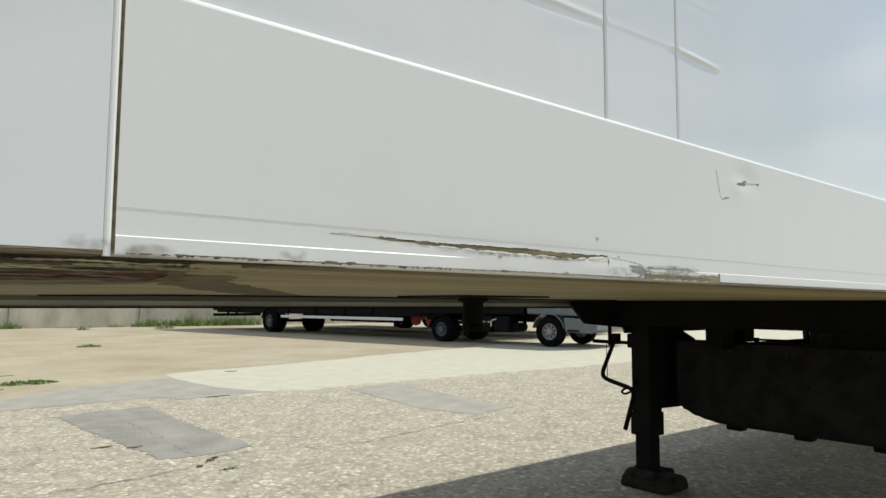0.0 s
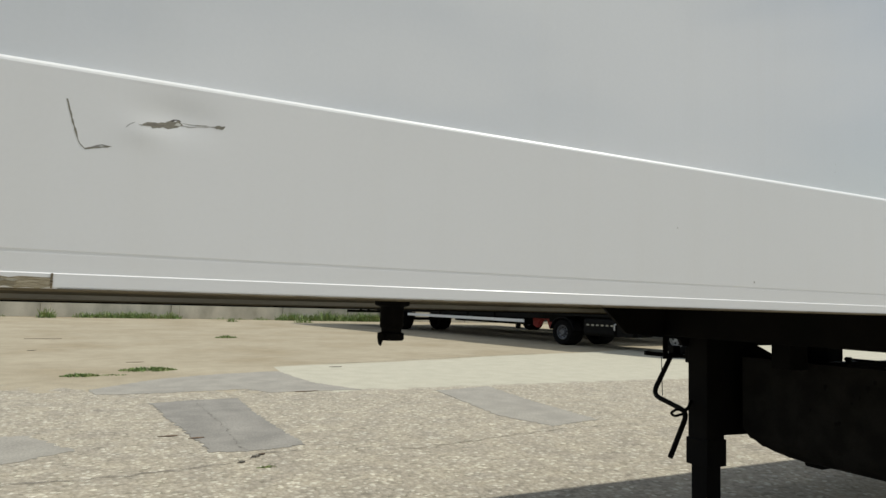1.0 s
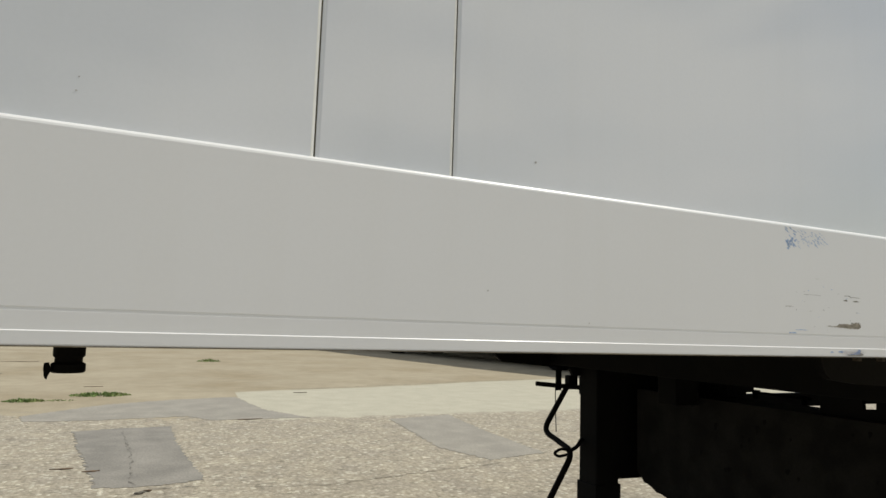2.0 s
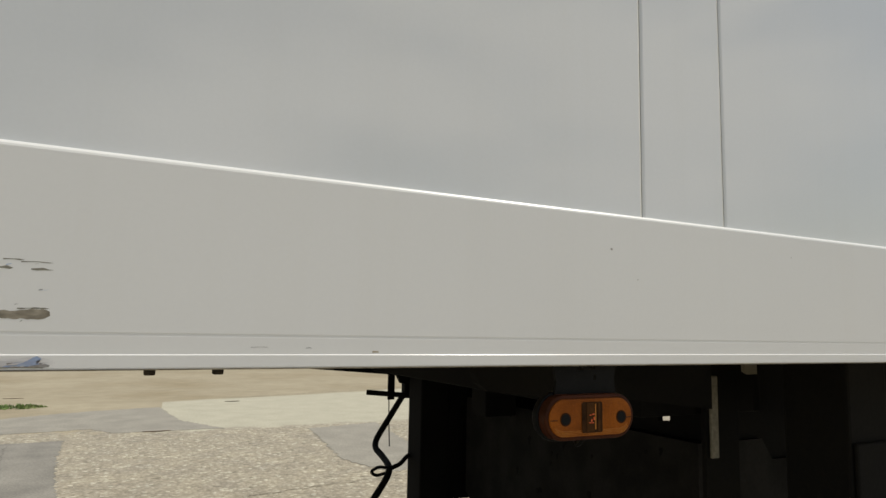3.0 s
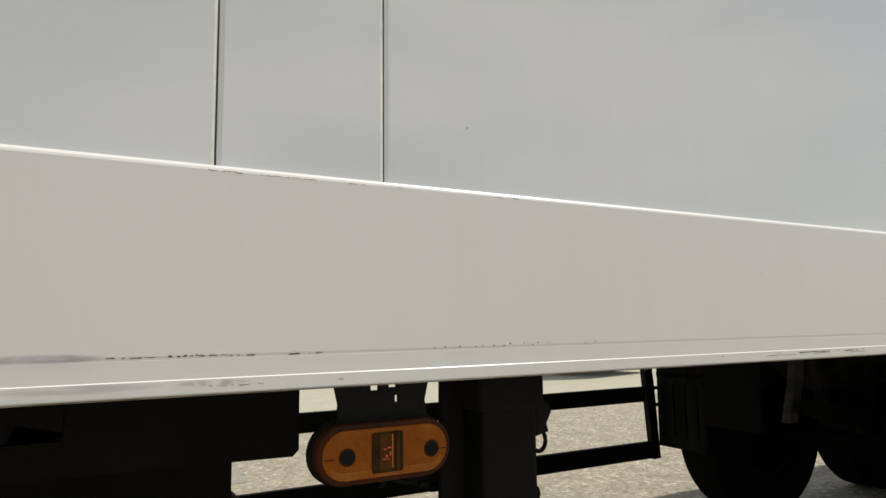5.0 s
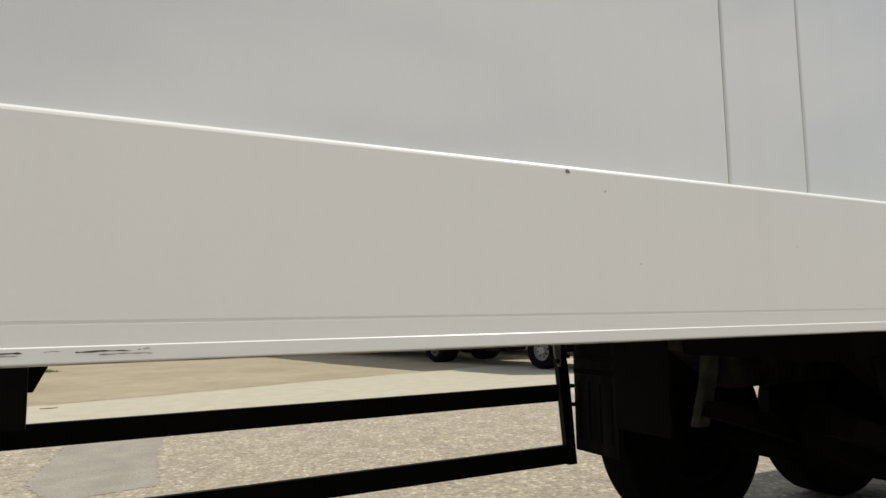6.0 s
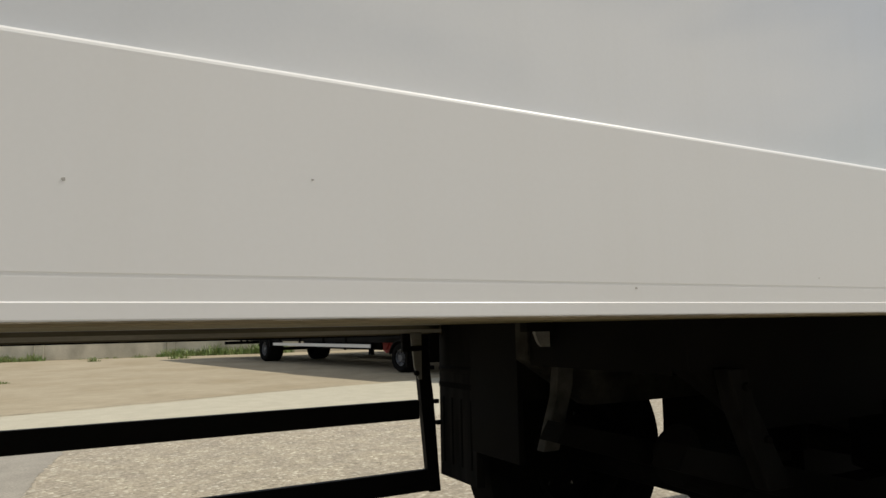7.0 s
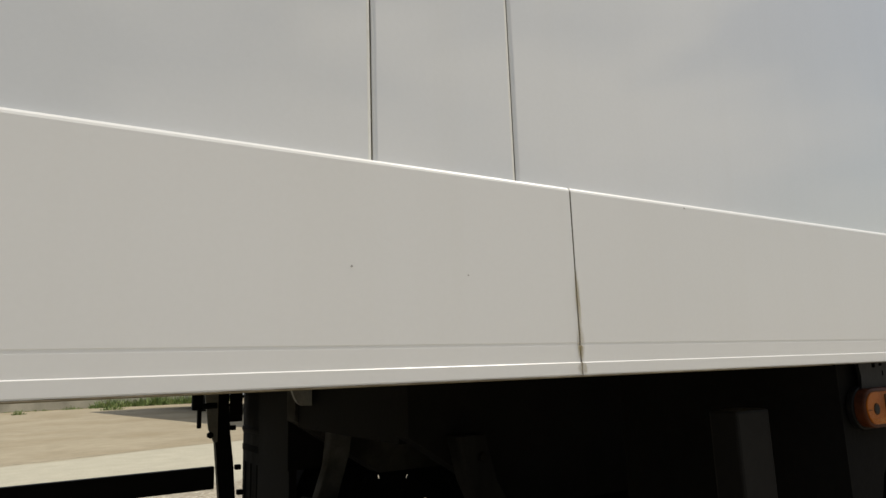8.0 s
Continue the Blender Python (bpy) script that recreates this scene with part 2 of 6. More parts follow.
# Darker than dirty black paint: the deep underfloor shade is put into the colour.
M_CHASSIS = surface("dirty_shade_black_chassis", (0.0045, 0.0044, 0.0042), (0.010, 0.0093, 0.008), spec=0.12, rough=0.8, scale=5, fine=90, bump=0.3)
M_TANK = surface("dusty_dark_steel", (0.020, 0.0185, 0.0165), (0.012, 0.0112, 0.010), spec=0.10, rough=0.75, scale=9, fine=110, bump=0.3, ramp=(0.4, 0.62))
M_DULL = surface("dull_dirty_steel", (0.10, 0.097, 0.088), (0.045, 0.043, 0.039), rough=0.7, spec=0.2, scale=14, fine=140, bump=0.15)
M_DUSTY = surface("road_dust_on_black_steel", (0.075, 0.070, 0.060), (0.030, 0.028, 0.024), spec=0.12, rough=0.85, scale=7, fine=60, bump=0.2, ramp=(0.38, 0.64))
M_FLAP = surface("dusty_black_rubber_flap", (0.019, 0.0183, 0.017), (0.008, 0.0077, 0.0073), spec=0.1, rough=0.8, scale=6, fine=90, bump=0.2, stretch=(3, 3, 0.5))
# Aluminium toned down to brown, with the far rail's shade put into the colour.
M_SHADELIP = surface("shaded_far_rail", (0.24, 0.21, 0.148), (0.13, 0.116, 0.085), rough=0.6, scale=6, fine=90, stretch=(0.3, 2, 2))
M_DULLFOOT = surface("muddy_rusty_steel", (0.030, 0.026, 0.021), (0.012, 0.0105, 0.009), spec=0.1, rough=0.9, scale=16, fine=70, bump=0.8, depth=0.008)
M_GREYPLATE = surface("weathered_grey_plate", (0.26, 0.255, 0.225), (0.17, 0.165, 0.145), rough=0.6, scale=14, fine=140, bump=0.15)
M_GALV = surface("galvanised_steel", (0.36, 0.36, 0.34), (0.22, 0.215, 0.2), rough=0.5, metal=0.3, scale=14, fine=140, bump=0.15)
M_CREAM = surface("worn_cream_paint", (0.52, 0.49, 0.38), (0.22, 0.19, 0.14), rough=0.7, scale=22, fine=160, bump=0.3, stretch=(3, 3, 1))
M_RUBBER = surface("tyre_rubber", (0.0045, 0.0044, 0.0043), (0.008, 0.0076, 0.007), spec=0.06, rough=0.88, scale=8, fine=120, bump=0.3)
M_RIM = surface("grey_wheel_rim", (0.17, 0.175, 0.19), (0.08, 0.08, 0.085), rough=0.45, metal=0.4, scale=9, fine=100)
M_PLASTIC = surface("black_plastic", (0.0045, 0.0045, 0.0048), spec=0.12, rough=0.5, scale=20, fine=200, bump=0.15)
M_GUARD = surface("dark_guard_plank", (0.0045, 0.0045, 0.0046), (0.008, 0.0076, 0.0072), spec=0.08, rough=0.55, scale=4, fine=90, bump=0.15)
M_AMBER = surface("amber_lens", (0.30, 0.084, 0.008), (0.18, 0.046, 0.004), spec=0.1, rough=0.4, scale=26, fine=700, bump=0.5, depth=0.001, grainy=0.4)
M_AMBERRIM = surface("amber_lens_edge", (0.062, 0.017, 0.006), (0.030, 0.010, 0.005), spec=0.08, rough=0.4, scale=40, fine=300, bump=0.2)
M_AMBERCELL = surface("amber_prism_cells", (0.50, 0.20, 0.04), (0.34, 0.11, 0.015), spec=0.2, rough=0.3, scale=60, fine=300, bump=0.2)
M_AMBERDARK = surface("amber_lens_window", (0.050, 0.020, 0.006), (0.022, 0.010, 0.004), spec=0.05, rough=0.5, scale=90, fine=400, bump=0.2)
M_AMBERMID = surface("amber_bulb_column", (0.085, 0.034, 0.009), (0.045, 0.019, 0.006), spec=0.05, rough=0.5, scale=90, fine=400, bump=0.2)
M_REDGLOW = surface("red_orange_glint", (0.75, 0.12, 0.03), rough=0.3, scale=60, fine=300)
M_PATCH = surface("smooth_asphalt_patch", (0.18, 0.167, 0.143), (0.262, 0.243, 0.208), rough=0.9, scale=2.6, fine=55, bump=0.6, depth=0.006, grainy=0.4)
M_PATCHPALE = surface("worn_asphalt_patch", (0.24, 0.221, 0.185), (0.305, 0.282, 0.235), rough=0.9, scale=3.1, fine=55, bump=0.6, depth=0.006, grainy=0.4)
M_CRACK = surface("crack_dirt", (0.17, 0.15, 0.11), (0.30, 0.265, 0.20), rough=1.0, scale=30, fine=200)
M_TWIG = surface("dry_brown_litter", (0.17, 0.105, 0.06), (0.09, 0.065, 0.045), rough=0.9, scale=30, fine=200)
M_CRACKDARK = surface("dark_crack", (0.07, 0.062, 0.05), (0.14, 0.125, 0.10), rough=1.0, scale=30, fine=200)
M_CONCRETE = surface("yard_wall_concrete", (0.58, 0.54, 0.44), (0.34, 0.315, 0.25), rough=0.9, scale=1.1, fine=40, bump=0.4, depth=0.01, stretch=(1, 1, 0.5))
M_GRASS = surface("weed_green", (0.13, 0.21, 0.055), (0.24, 0.28, 0.10), rough=0.7, scale=3, fine=30)
M_TRUCKWHITE = white_paint("curtain_body_white", (0.7, 0.7, 0.7), 0.4)
M_RED = surface("red_chassis_paint", (0.34, 0.022, 0.016), (0.20, 0.016, 0.012), rough=0.5)
M_ALU = surface("aluminium_plank", (0.62, 0.63, 0.64), (0.5, 0.5, 0.5), rough=0.35, metal=0.5, scale=3, stretch=(0.2, 4, 4))
M_CAB = surface("silver_grey_cab_paint", (0.125, 0.14, 0.155), (0.10, 0.112, 0.125), rough=0.35, scale=4, coat=0.3)


def stain_film(name, colour, amount, scale=(60, 60, 60), cut=(0.38, 0.66)):
    """A thin film of grime: blotchy cover that thins out towards the rim of its patch."""
    m = surface(name, colour, tuple(c * 0.6 for c in colour), rough=0.7, scale=50, fine=300, bump=0.1)
    n, l = m.node_tree.nodes, m.node_tree.links
    co, mp, dots = n.new("ShaderNodeTexCoord"), n.new("ShaderNodeMapping"), n.new("ShaderNodeTexNoise")
    mp.inputs["Scale"].default_value = scale
    dots.inputs["Scale"].default_value, dots.inputs["Detail"].default_value = 1.0, 6
    l.new(co.outputs["Object"], mp.inputs["Vector"])
    l.new(mp.outputs["Vector"], dots.inputs["Vector"])
    cover = n.new("ShaderNodeMapRange")
    cover.inputs["From Min"].default_value, cover.inputs["From Max"].default_value = cut
    l.new(dots.outputs["Fac"], cover.inputs["Value"])
    mid, ball, fade = n.new("ShaderNodeMapping"), n.new("ShaderNodeTexGradient"), n.new("ShaderNodeMapRange")
    mid.inputs["Location"].default_value, mid.inputs["Scale"].default_value = (-1, 0, -1), (2, 0, 2)
    ball.gradient_type = "SPHERICAL"
    fade.inputs["From Max"].default_value = 0.45
    fade.inputs["To Max"].default_value = amount
    l.new(co.outputs["Generated"], mid.inputs["Vector"])
    l.new(mid.outputs["Vector"], ball.inputs["Vector"])
    l.new(ball.outputs["Fac"], fade.inputs["Value"])
    mul = n.new("ShaderNodeMath")
    mul.operation = "MULTIPLY"
    l.new(cover.outputs["Result"], mul.inputs[0])
    l.new(fade.outputs["Result"], mul.inputs[1])
    l.new(mul.outputs[0], n["Principled BSDF"].inputs["Alpha"])
    return m


M_FILMBROWN = stain_film("brown_grime_film", (0.20, 0.16, 0.09), 0.6)
M_FILMGREY = stain_film("grey_grime_film", (0.33, 0.315, 0.27), 0.6, scale=(70, 70, 110), cut=(0.34, 0.6))
M_FILMPALE = stain_film("pale_brown_grime_film", (0.34, 0.29, 0.19), 0.45, scale=(90, 90, 90))
M_FILMFAINT = stain_film("faint_grime_film", (0.36, 0.33, 0.26), 0.3, scale=(120, 120, 160), cut=(0.4, 0.62))
M_FILMLILAC = stain_film("lilac_rub_film", (0.60, 0.565, 0.60), 0.35, scale=(22, 22, 260), cut=(0.25, 0.5))
M_FILMRUN = stain_film("rust_run_film", (0.40, 0.31, 0.13), 0.6, scale=(260, 260, 30), cut=(0.3, 0.6))


# ---------------------------------------------------------------- mesh helpers
def part(name, bm, material, parent=None, label="", smooth=False):
    """Link a bmesh as one mesh object under a thing or a part."""
    me = bpy.data.meshes.new(name)
    bmesh.ops.recalc_face_normals(bm, faces=bm.faces)
    bm.to_mesh(me)
    bm.free()
    me.materials.append(material)
    if smooth:
        me.shade_smooth()
    ob = new(name, me)
    if parent is not None:
        ob.parent = parent
    if label:
        tagged(ob, label)
    return ob


def thing(name, label, category, group="", kind="", at=(0, 0, 0), turn=0):
    ob = new(name)
    ob.matrix_world = pose(*at, 0, 0, turn)
    return tagged(ob, label, category, group, kind)


def box(x0, x1, y0, y1, z0, z1, bevel=0.0, bm=None):
    bm = bm or bmesh.new()
    m = Matrix.Translation(((x0 + x1) / 2, (y0 + y1) / 2, (z0 + z1) / 2)) @ Matrix.Diagonal((x1 - x0, y1 - y0, z1 - z0, 1))
    made = bmesh.ops.create_cube(bm, size=1, matrix=m)
    if bevel:
        edges = list({e for v in made["verts"] for e in v.link_edges})
        bmesh.ops.bevel(bm, geom=edges, offset=bevel, segments=2, affect="EDGES", profile=0.5)
    return bm


def prism(points, axis, a, b, bevel=0.0, bm=None):
    """Extrude a 2D outline along x, y or z from a to b."""
    bm = bm or bmesh.new()

    def place(p, w):
        return {"x": (w, p[0], p[1]), "y": (p[0], w, p[1]), "z": (p[0], p[1], w)}[axis]

    lo = [bm.verts.new(place(p, a)) for p in points]
    hi = [bm.verts.new(place(p, b)) for p in points]
    bm.faces.new(lo)
    bm.faces.new(hi[::-1])
    k = len(points)
    for i in range(k):
        bm.faces.new((lo[i], hi[i], hi[(i + 1) % k], lo[(i + 1) % k]))
    if bevel:
        bmesh.ops.recalc_face_normals(bm, faces=bm.faces)
        bmesh.ops.bevel(bm, geom=[e for e in bm.edges if e.calc_face_angle(0) > 0.5], offset=bevel, segments=2, affect="EDGES", profile=0.5)
    return bm


def cyl(p, q, r, r2=None, seg=20, bm=None):
    bm = bm or bmesh.new()
    p, q = Vector(p), Vector(q)
    m = Matrix.Translation((p + q) / 2) @ (q - p).to_track_quat("Z", "Y").to_matrix().to_4x4()
    bmesh.ops.create_cone(bm, cap_ends=True, segments=seg, radius1=r, radius2=r if r2 is None else r2, depth=(q - p).length, matrix=m)
    return bm


def tube(points, r, seg=10, bm=None):
    """A round bar bent along points."""
    bm = bm or bmesh.new()
    pts = [Vector(p) for p in points]
    rings, up = [], Vector((0.13, 0.97, 0.2)).normalized()
    for i, p in enumerate(pts):
        d = (pts[min(i + 1, len(pts) - 1)] - pts[max(i - 1, 0)]).normalized()
        s = d.cross(up).normalized()
        t = s.cross(d)
        rings.append([bm.verts.new(p + r * (math.cos(a) * s + math.sin(a) * t)) for a in (2 * math.pi * k / seg for k in range(seg))])
    for a, c in zip(rings, rings[1:]):
        for k in range(seg):
            bm.faces.new((a[k], a[(k + 1) % seg], c[(k + 1) % seg], c[k]))
    bm.faces.new(rings[0][::-1])
    bm.faces.new(rings[-1])
    return bm


def lathe(profile, centre, axis="y", seg=48, bm=None):
    """Turn a closed profile of (along, radius) round an axis through centre."""
    bm = bm or bmesh.new()
    c = Vector(centre)
    rings = []
    for k in range(seg):
        a = 2 * math.pi * k / seg
        ca, sa = math.cos(a), math.sin(a)
        ring = []
        for w, r in profile:
            v = {"y": Vector((r * ca, w, r * sa)), "x": Vector((w, r * ca, r * sa)), "z": Vector((r * ca, r * sa, w))}[axis]
            ring.append(bm.verts.new(c + v))
        rings.append(ring)
    for a, d in zip(rings, rings[1:] + rings[:1]):
        for k in range(len(profile)):
            j = (k + 1) % len(profile)
            bm.faces.new((a[k], a[j], d[j], d[k]))
    return bm


def arc(points, r, n=5):
    """Round the corners of a bent line."""
    pts = [Vector(p) for p in points]
    out = [pts[0]]
    for a, b, c in zip(pts, pts[1:], pts[2:]):
        u, v = (a - b), (c - b)
        k = min(r, u.length * 0.45, v.length * 0.45)
        p, q = b + u.normalized() * k, b + v.normalized() * k
        for i in range(n + 1):
            s = i / n
            out.append((1 - s) ** 2 * p + 2 * s * (1 - s) * b + s * s * q)
    return out + [pts[-1]]


def rounded(x0, x1, z0, z1, r, n=8):
    """Outline of a rounded rectangle."""
    out = []
    for cx, cz, a0 in ((x1 - r, z1 - r, 0), (x0 + r, z1 - r, 90), (x0 + r, z0 + r, 180), (x1 - r, z0 + r, 270)):
        for k in range(n + 1):
            a = radians(a0 + 90 * k / n)
            out.append((cx + r * math.cos(a), cz + r * math.sin(a)))
    return out


# ---------------------------------------------------------------- ground and yard
bm = bmesh.new()
size = 900
vs = [bm.verts.new(p) for p in ((-size, -size, 0), (size, -size, 0), (size, size, 0), (-size, size, 0))]
bm.faces.new(vs)
ground = part("ground", bm, ground_material())
tagged(ground, "worn yard of coarse pale asphalt, concrete and sandy paving", "ground", kind="structure")


def ragged(points, step=0.12, jitter=0.03, seed=1):
    """An outline with small irregular bites along its edges."""
    rng = random.Random(seed)
    out = []
    for a, b in zip(points, points[1:] + points[:1]):
        a, b = Vector(a), Vector(b)
        k = max(1, int((b - a).length / step))
        for i in range(k):
            p = a.lerp(b, i / k)
            out.append((p.x + rng.uniform(-jitter, jitter), p.y + rng.uniform(-jitter, jitter)))
    return out


def slab(name, points, material, z0, z1, label, category="paving patch"):
    ob = part(name, prism(points, "z", z0, z1), material)
    return tagged(ob, label, category, kind="structure")


PATCHES = [
    ([(0.33, 7.10), (0.75, 7.22), (1.23, 7.23), (1.21, 6.39), (1.28, 4.68), (0.90, 4.58), (0.58, 4.63), (0.54, 5.07), (0.41, 6.15)], 1),
    ([(-0.26, 8.29), (0.57, 9.22), (1.44, 9.65), (2.31, 9.87), (2.42, 8.41), (2.81, 7.56), (1.68, 7.59), (1.45, 7.96), (0.47, 7.83), (-0.18, 7.89)], 2),
    ([(3.71, 7.24), (4.60, 7.43), (4.41, 6.06), (4.32, 4.85), (3.67, 4.70), (3.47, 5.37)], 3),
    ([(-2.4, 5.5), (-0.65, 5.7), (-0.3, 5.0), (-0.75, 4.7), (-2.2, 4.6)], 4),
]
for outline, seed in PATCHES:
    slab("asphalt_patch", ragged(outline, 0.035, 0.022, seed), M_PATCH if seed == 1 else M_PATCHPALE, -0.02, 0.003, "smooth grey repair patch in the coarse asphalt")


def crack_strip(points, width, seed, z=0.006):
    rng = random.Random(seed)
    pts = []
    for a, b in zip(points, points[1:]):
        a, b = Vector(a), Vector(b)
        k = max(2, int((b - a).length / 0.06))
        pts += [a.lerp(b, i / k) + Vector((rng.uniform(-0.02, 0.02), rng.uniform(-0.03, 0.03))) for i in range(k)]
    left, right = [], []
    for p in pts:
        w = width * rng.uniform(0.3, 1.3)
        left.append((p.x, p.y + w / 2))
        right.append((p.x, p.y - w / 2))
    bm = bmesh.new()
    a = [bm.verts.new((*p, z)) for p in left]
    b = [bm.verts.new((*p, z)) for p in right]
    for i in range(len(a) - 1):
        bm.faces.new((a[i], a[i + 1], b[i + 1], b[i]))
    return bm


for pts, w, seed, mat in (([(-2.0, 4.10), (-0.62, 4.18), (-0.10, 4.15), (0.31, 4.17), (0.62, 4.24), (0.80, 4.37)], 0.010, 5, M_CRACKDARK),
                          ([(0.77, 7.0), (0.81, 5.97), (0.82, 5.44), (0.80, 4.88), (0.81, 4.51)], 0.018, 6, M_CRACKDARK),
                          ([(0.80, 4.37), (0.86, 4.47), (1.03, 4.50), (1.30, 4.46)], 0.012, 7, M_CRACKDARK),
                          ([(3.3, 10.78), (4.4, 11.08), (5.52, 11.40), (6.5, 11.66), (8.06, 12.08), (9.3, 12.42)], 0.022, 9, M_CRACKDARK),
                          ([(1.60, 4.35), (2.15, 4.26), (2.58, 4.36), (3.55, 4.54), (3.93, 4.58), (4.6, 4.5)], 0.013, 8, M_CRACK)):
    tagged(part("crack", crack_strip(pts, w, seed), mat), "dirt-filled crack across the asphalt", "crack", kind="structure")

# Dry litter lying about the yard.
for i, (x, y, length, width, mat) in enumerate(((0.345, 5.31, 0.16, 0.02, M_TWIG), (0.54, 5.17, 0.12, 0.03, M_TWIG), (0.84, 4.40, 0.07, 0.05, M_CRACKDARK), (0.72, 4.26, 0.05, 0.04, M_CRACKDARK), (0.90, 4.45, 0.05, 0.03, M_TWIG),
                                                (-1.25, 17.7, 0.75, 0.07, M_TWIG), (-1.24, 14.2, 0.14, 0.05, M_CRACKDARK), (0.40, 11.6, 0.28, 0.03, M_TWIG), (3.37, 10.30, 0.22, 0.04, M_CRACKDARK), (2.1, 7.55, 0.3, 0.04, M_TWIG))):
    pts = ragged([(x - length / 2, y), (x, y + width / 2), (x + length / 2, y + width * 0.2), (x + length * 0.1, y - width / 2)], length / 9, width * 0.2, 400 + i)
    tagged(part("dry_litter", prism(pts, "z", 0.004, 0.010), mat), "small dry brown litter lying on the paving", "litter", group="litter in the yard")

# Concrete yard wall with pillars and joints.
yard_wall = thing("yard_wall", "weathered grey concrete yard wall with pillars", "wall", kind="structure")
WALL_Y = 32.7
for i in range(-8, 13):
    x = -2.1 + 5.15 * i
    part("pillar", box(x - 0.17, x + 0.17, WALL_Y - 0.03, WALL_Y + 0.25, 0, 1.95, 0.02), M_CONCRETE, yard_wall)
    part("wall_panel", box(x + 0.18, x + 4.96, WALL_Y, WALL_Y + 0.16, 0, 1.8, 0.015), M_CONCRETE, yard_wall)


def tuft(x, y, radius, height, blades, seed, label="low green weeds growing through the paving"):
    rng = random.Random(seed)
    bm = bmesh.new()
    for _ in range(blades):
        a, r = rng.uniform(0, 6.28), radius * math.sqrt(rng.random())
        px, py = x + r * math.cos(a) * 1.4, y + r * math.sin(a) * 0.7
        h, w = height * rng.uniform(0.4, 1.0) * (1.15 - 0.8 * (r / radius) ** 2), rng.uniform(0.006, 0.014) * (1 + height)
        lean = Vector((rng.uniform(-0.6, 0.6), rng.uniform(-0.6, 0.6), 1)) * h
        side = Vector((math.cos(a * 3), math.sin(a * 3), 0)) * w
        p = Vector((px, py, 0))
        v = [bm.verts.new(q) for q in (p - side, p + side, p + lean * 0.6 + side * 0.8, p + lean * Vector((1, 1, 0.85)).z, p + lean * 0.6 - side * 0.8)]
        bm.faces.new(v)
    return tagged(part("weed_tuft", bm, M_GRASS), label, "weeds", kind="stuff")


tuft(0.52, 10.35, 0.28, 0.07, 420, 1)
tuft(-0.35, 9.75, 0.17, 0.06, 220, 2)
tuft(-2.1, 9.6, 0.2, 0.06, 200, 22)
tuft(2.93, 18.2, 0.22, 0.10, 130, 3)
tuft(5.07, 29.6, 0.16, 0.22, 60, 33)
tuft(0.05, 9.8, 0.14, 0.02, 60, 34)
tuft(0.85, 4.08, 0.05, 0.012, 40, 35)
tuft(-2.0, 31.5, 0.25, 0.5, 160, 4)
tuft(8.2, 29.5, 0.3, 0.25, 120, 9)
rng = random.Random(12)
for i in range(17):
    x = -0.6 + i * 0.3 if i < 13 else 5.0 + (i - 13) * 0.9
    tuft(x + rng.uniform(-0.2, 0.2), WALL_Y - 0.4, 0.35, rng.uniform(0.2, 0.45) if i < 13 else 0.14, 130 if i < 13 else 40, 30 + i, "green weeds along the foot of the wall")
for i in range(12):
    tuft(8.4 + i * 0.42 + rng.uniform(-0.2, 0.2), WALL_Y - 0.5, 0.5, rng.uniform(0.35, 0.75), 220, 60 + i, "tall green weeds along the foot of the wall")
for x in (-5.0, -3.9, 6.9):
    tuft(x, WALL_Y - 0.4, 0.3, 0.2, 60, int(x * 10) + 300, "green weeds along the foot of the wall")

# ---------------------------------------------------------------- the semi-trailer
trailer = thing("semi_trailer", "long white insulated box semi-trailer with scuffed and torn lower rail", "trailer")
X0, X1, WIDTH, Z_LOW, Z_RAIL, Z_TOP = -1.15, 12.3, 2.55, 1.137, 1.287, 3.82
SEAMS = [(-0.457, -0.332), (0.739, 0.862), (1.940, 2.062), (3.159, 3.283), (4.425, 4.549), (5.636, 5.759)]
SEAMS += [(5.636 + 1.205 * k, 5.759 + 1.205 * k) for k in range(1, 6)]
FACE = 0.004

edges_x = [-0.8806] + [x for pair in SEAMS for x in pair] + [X1]


def sheet_crease(x, z):
    """Height of the pressed crease that runs along the front sheets."""
    d = 0.0
    for x0, x1, z0, slope, h in ((-0.70, -0.445, 1.379, 0.03, 0.0024), (-0.46, -0.335, 1.3845, 0.03, 0.0007), (-0.345, -0.236, 1.3855, -0.03, 0.0026), (-0.345, -0.24, 1.449, 0.03, 0.0005)):
        if x0 < x < x1:
            s = math.sin(math.pi * (x - x0) / (x1 - x0)) ** 0.5
            k = (z - z0 - slope * (x - (x0 + x1) / 2)) / 0.0045
            d += 0.5 * h * s * (math.exp(-((k - 0.35) / 0.7) ** 2) - 0.75 * math.exp(-((k + 0.75) / 1.0) ** 2))
    return d


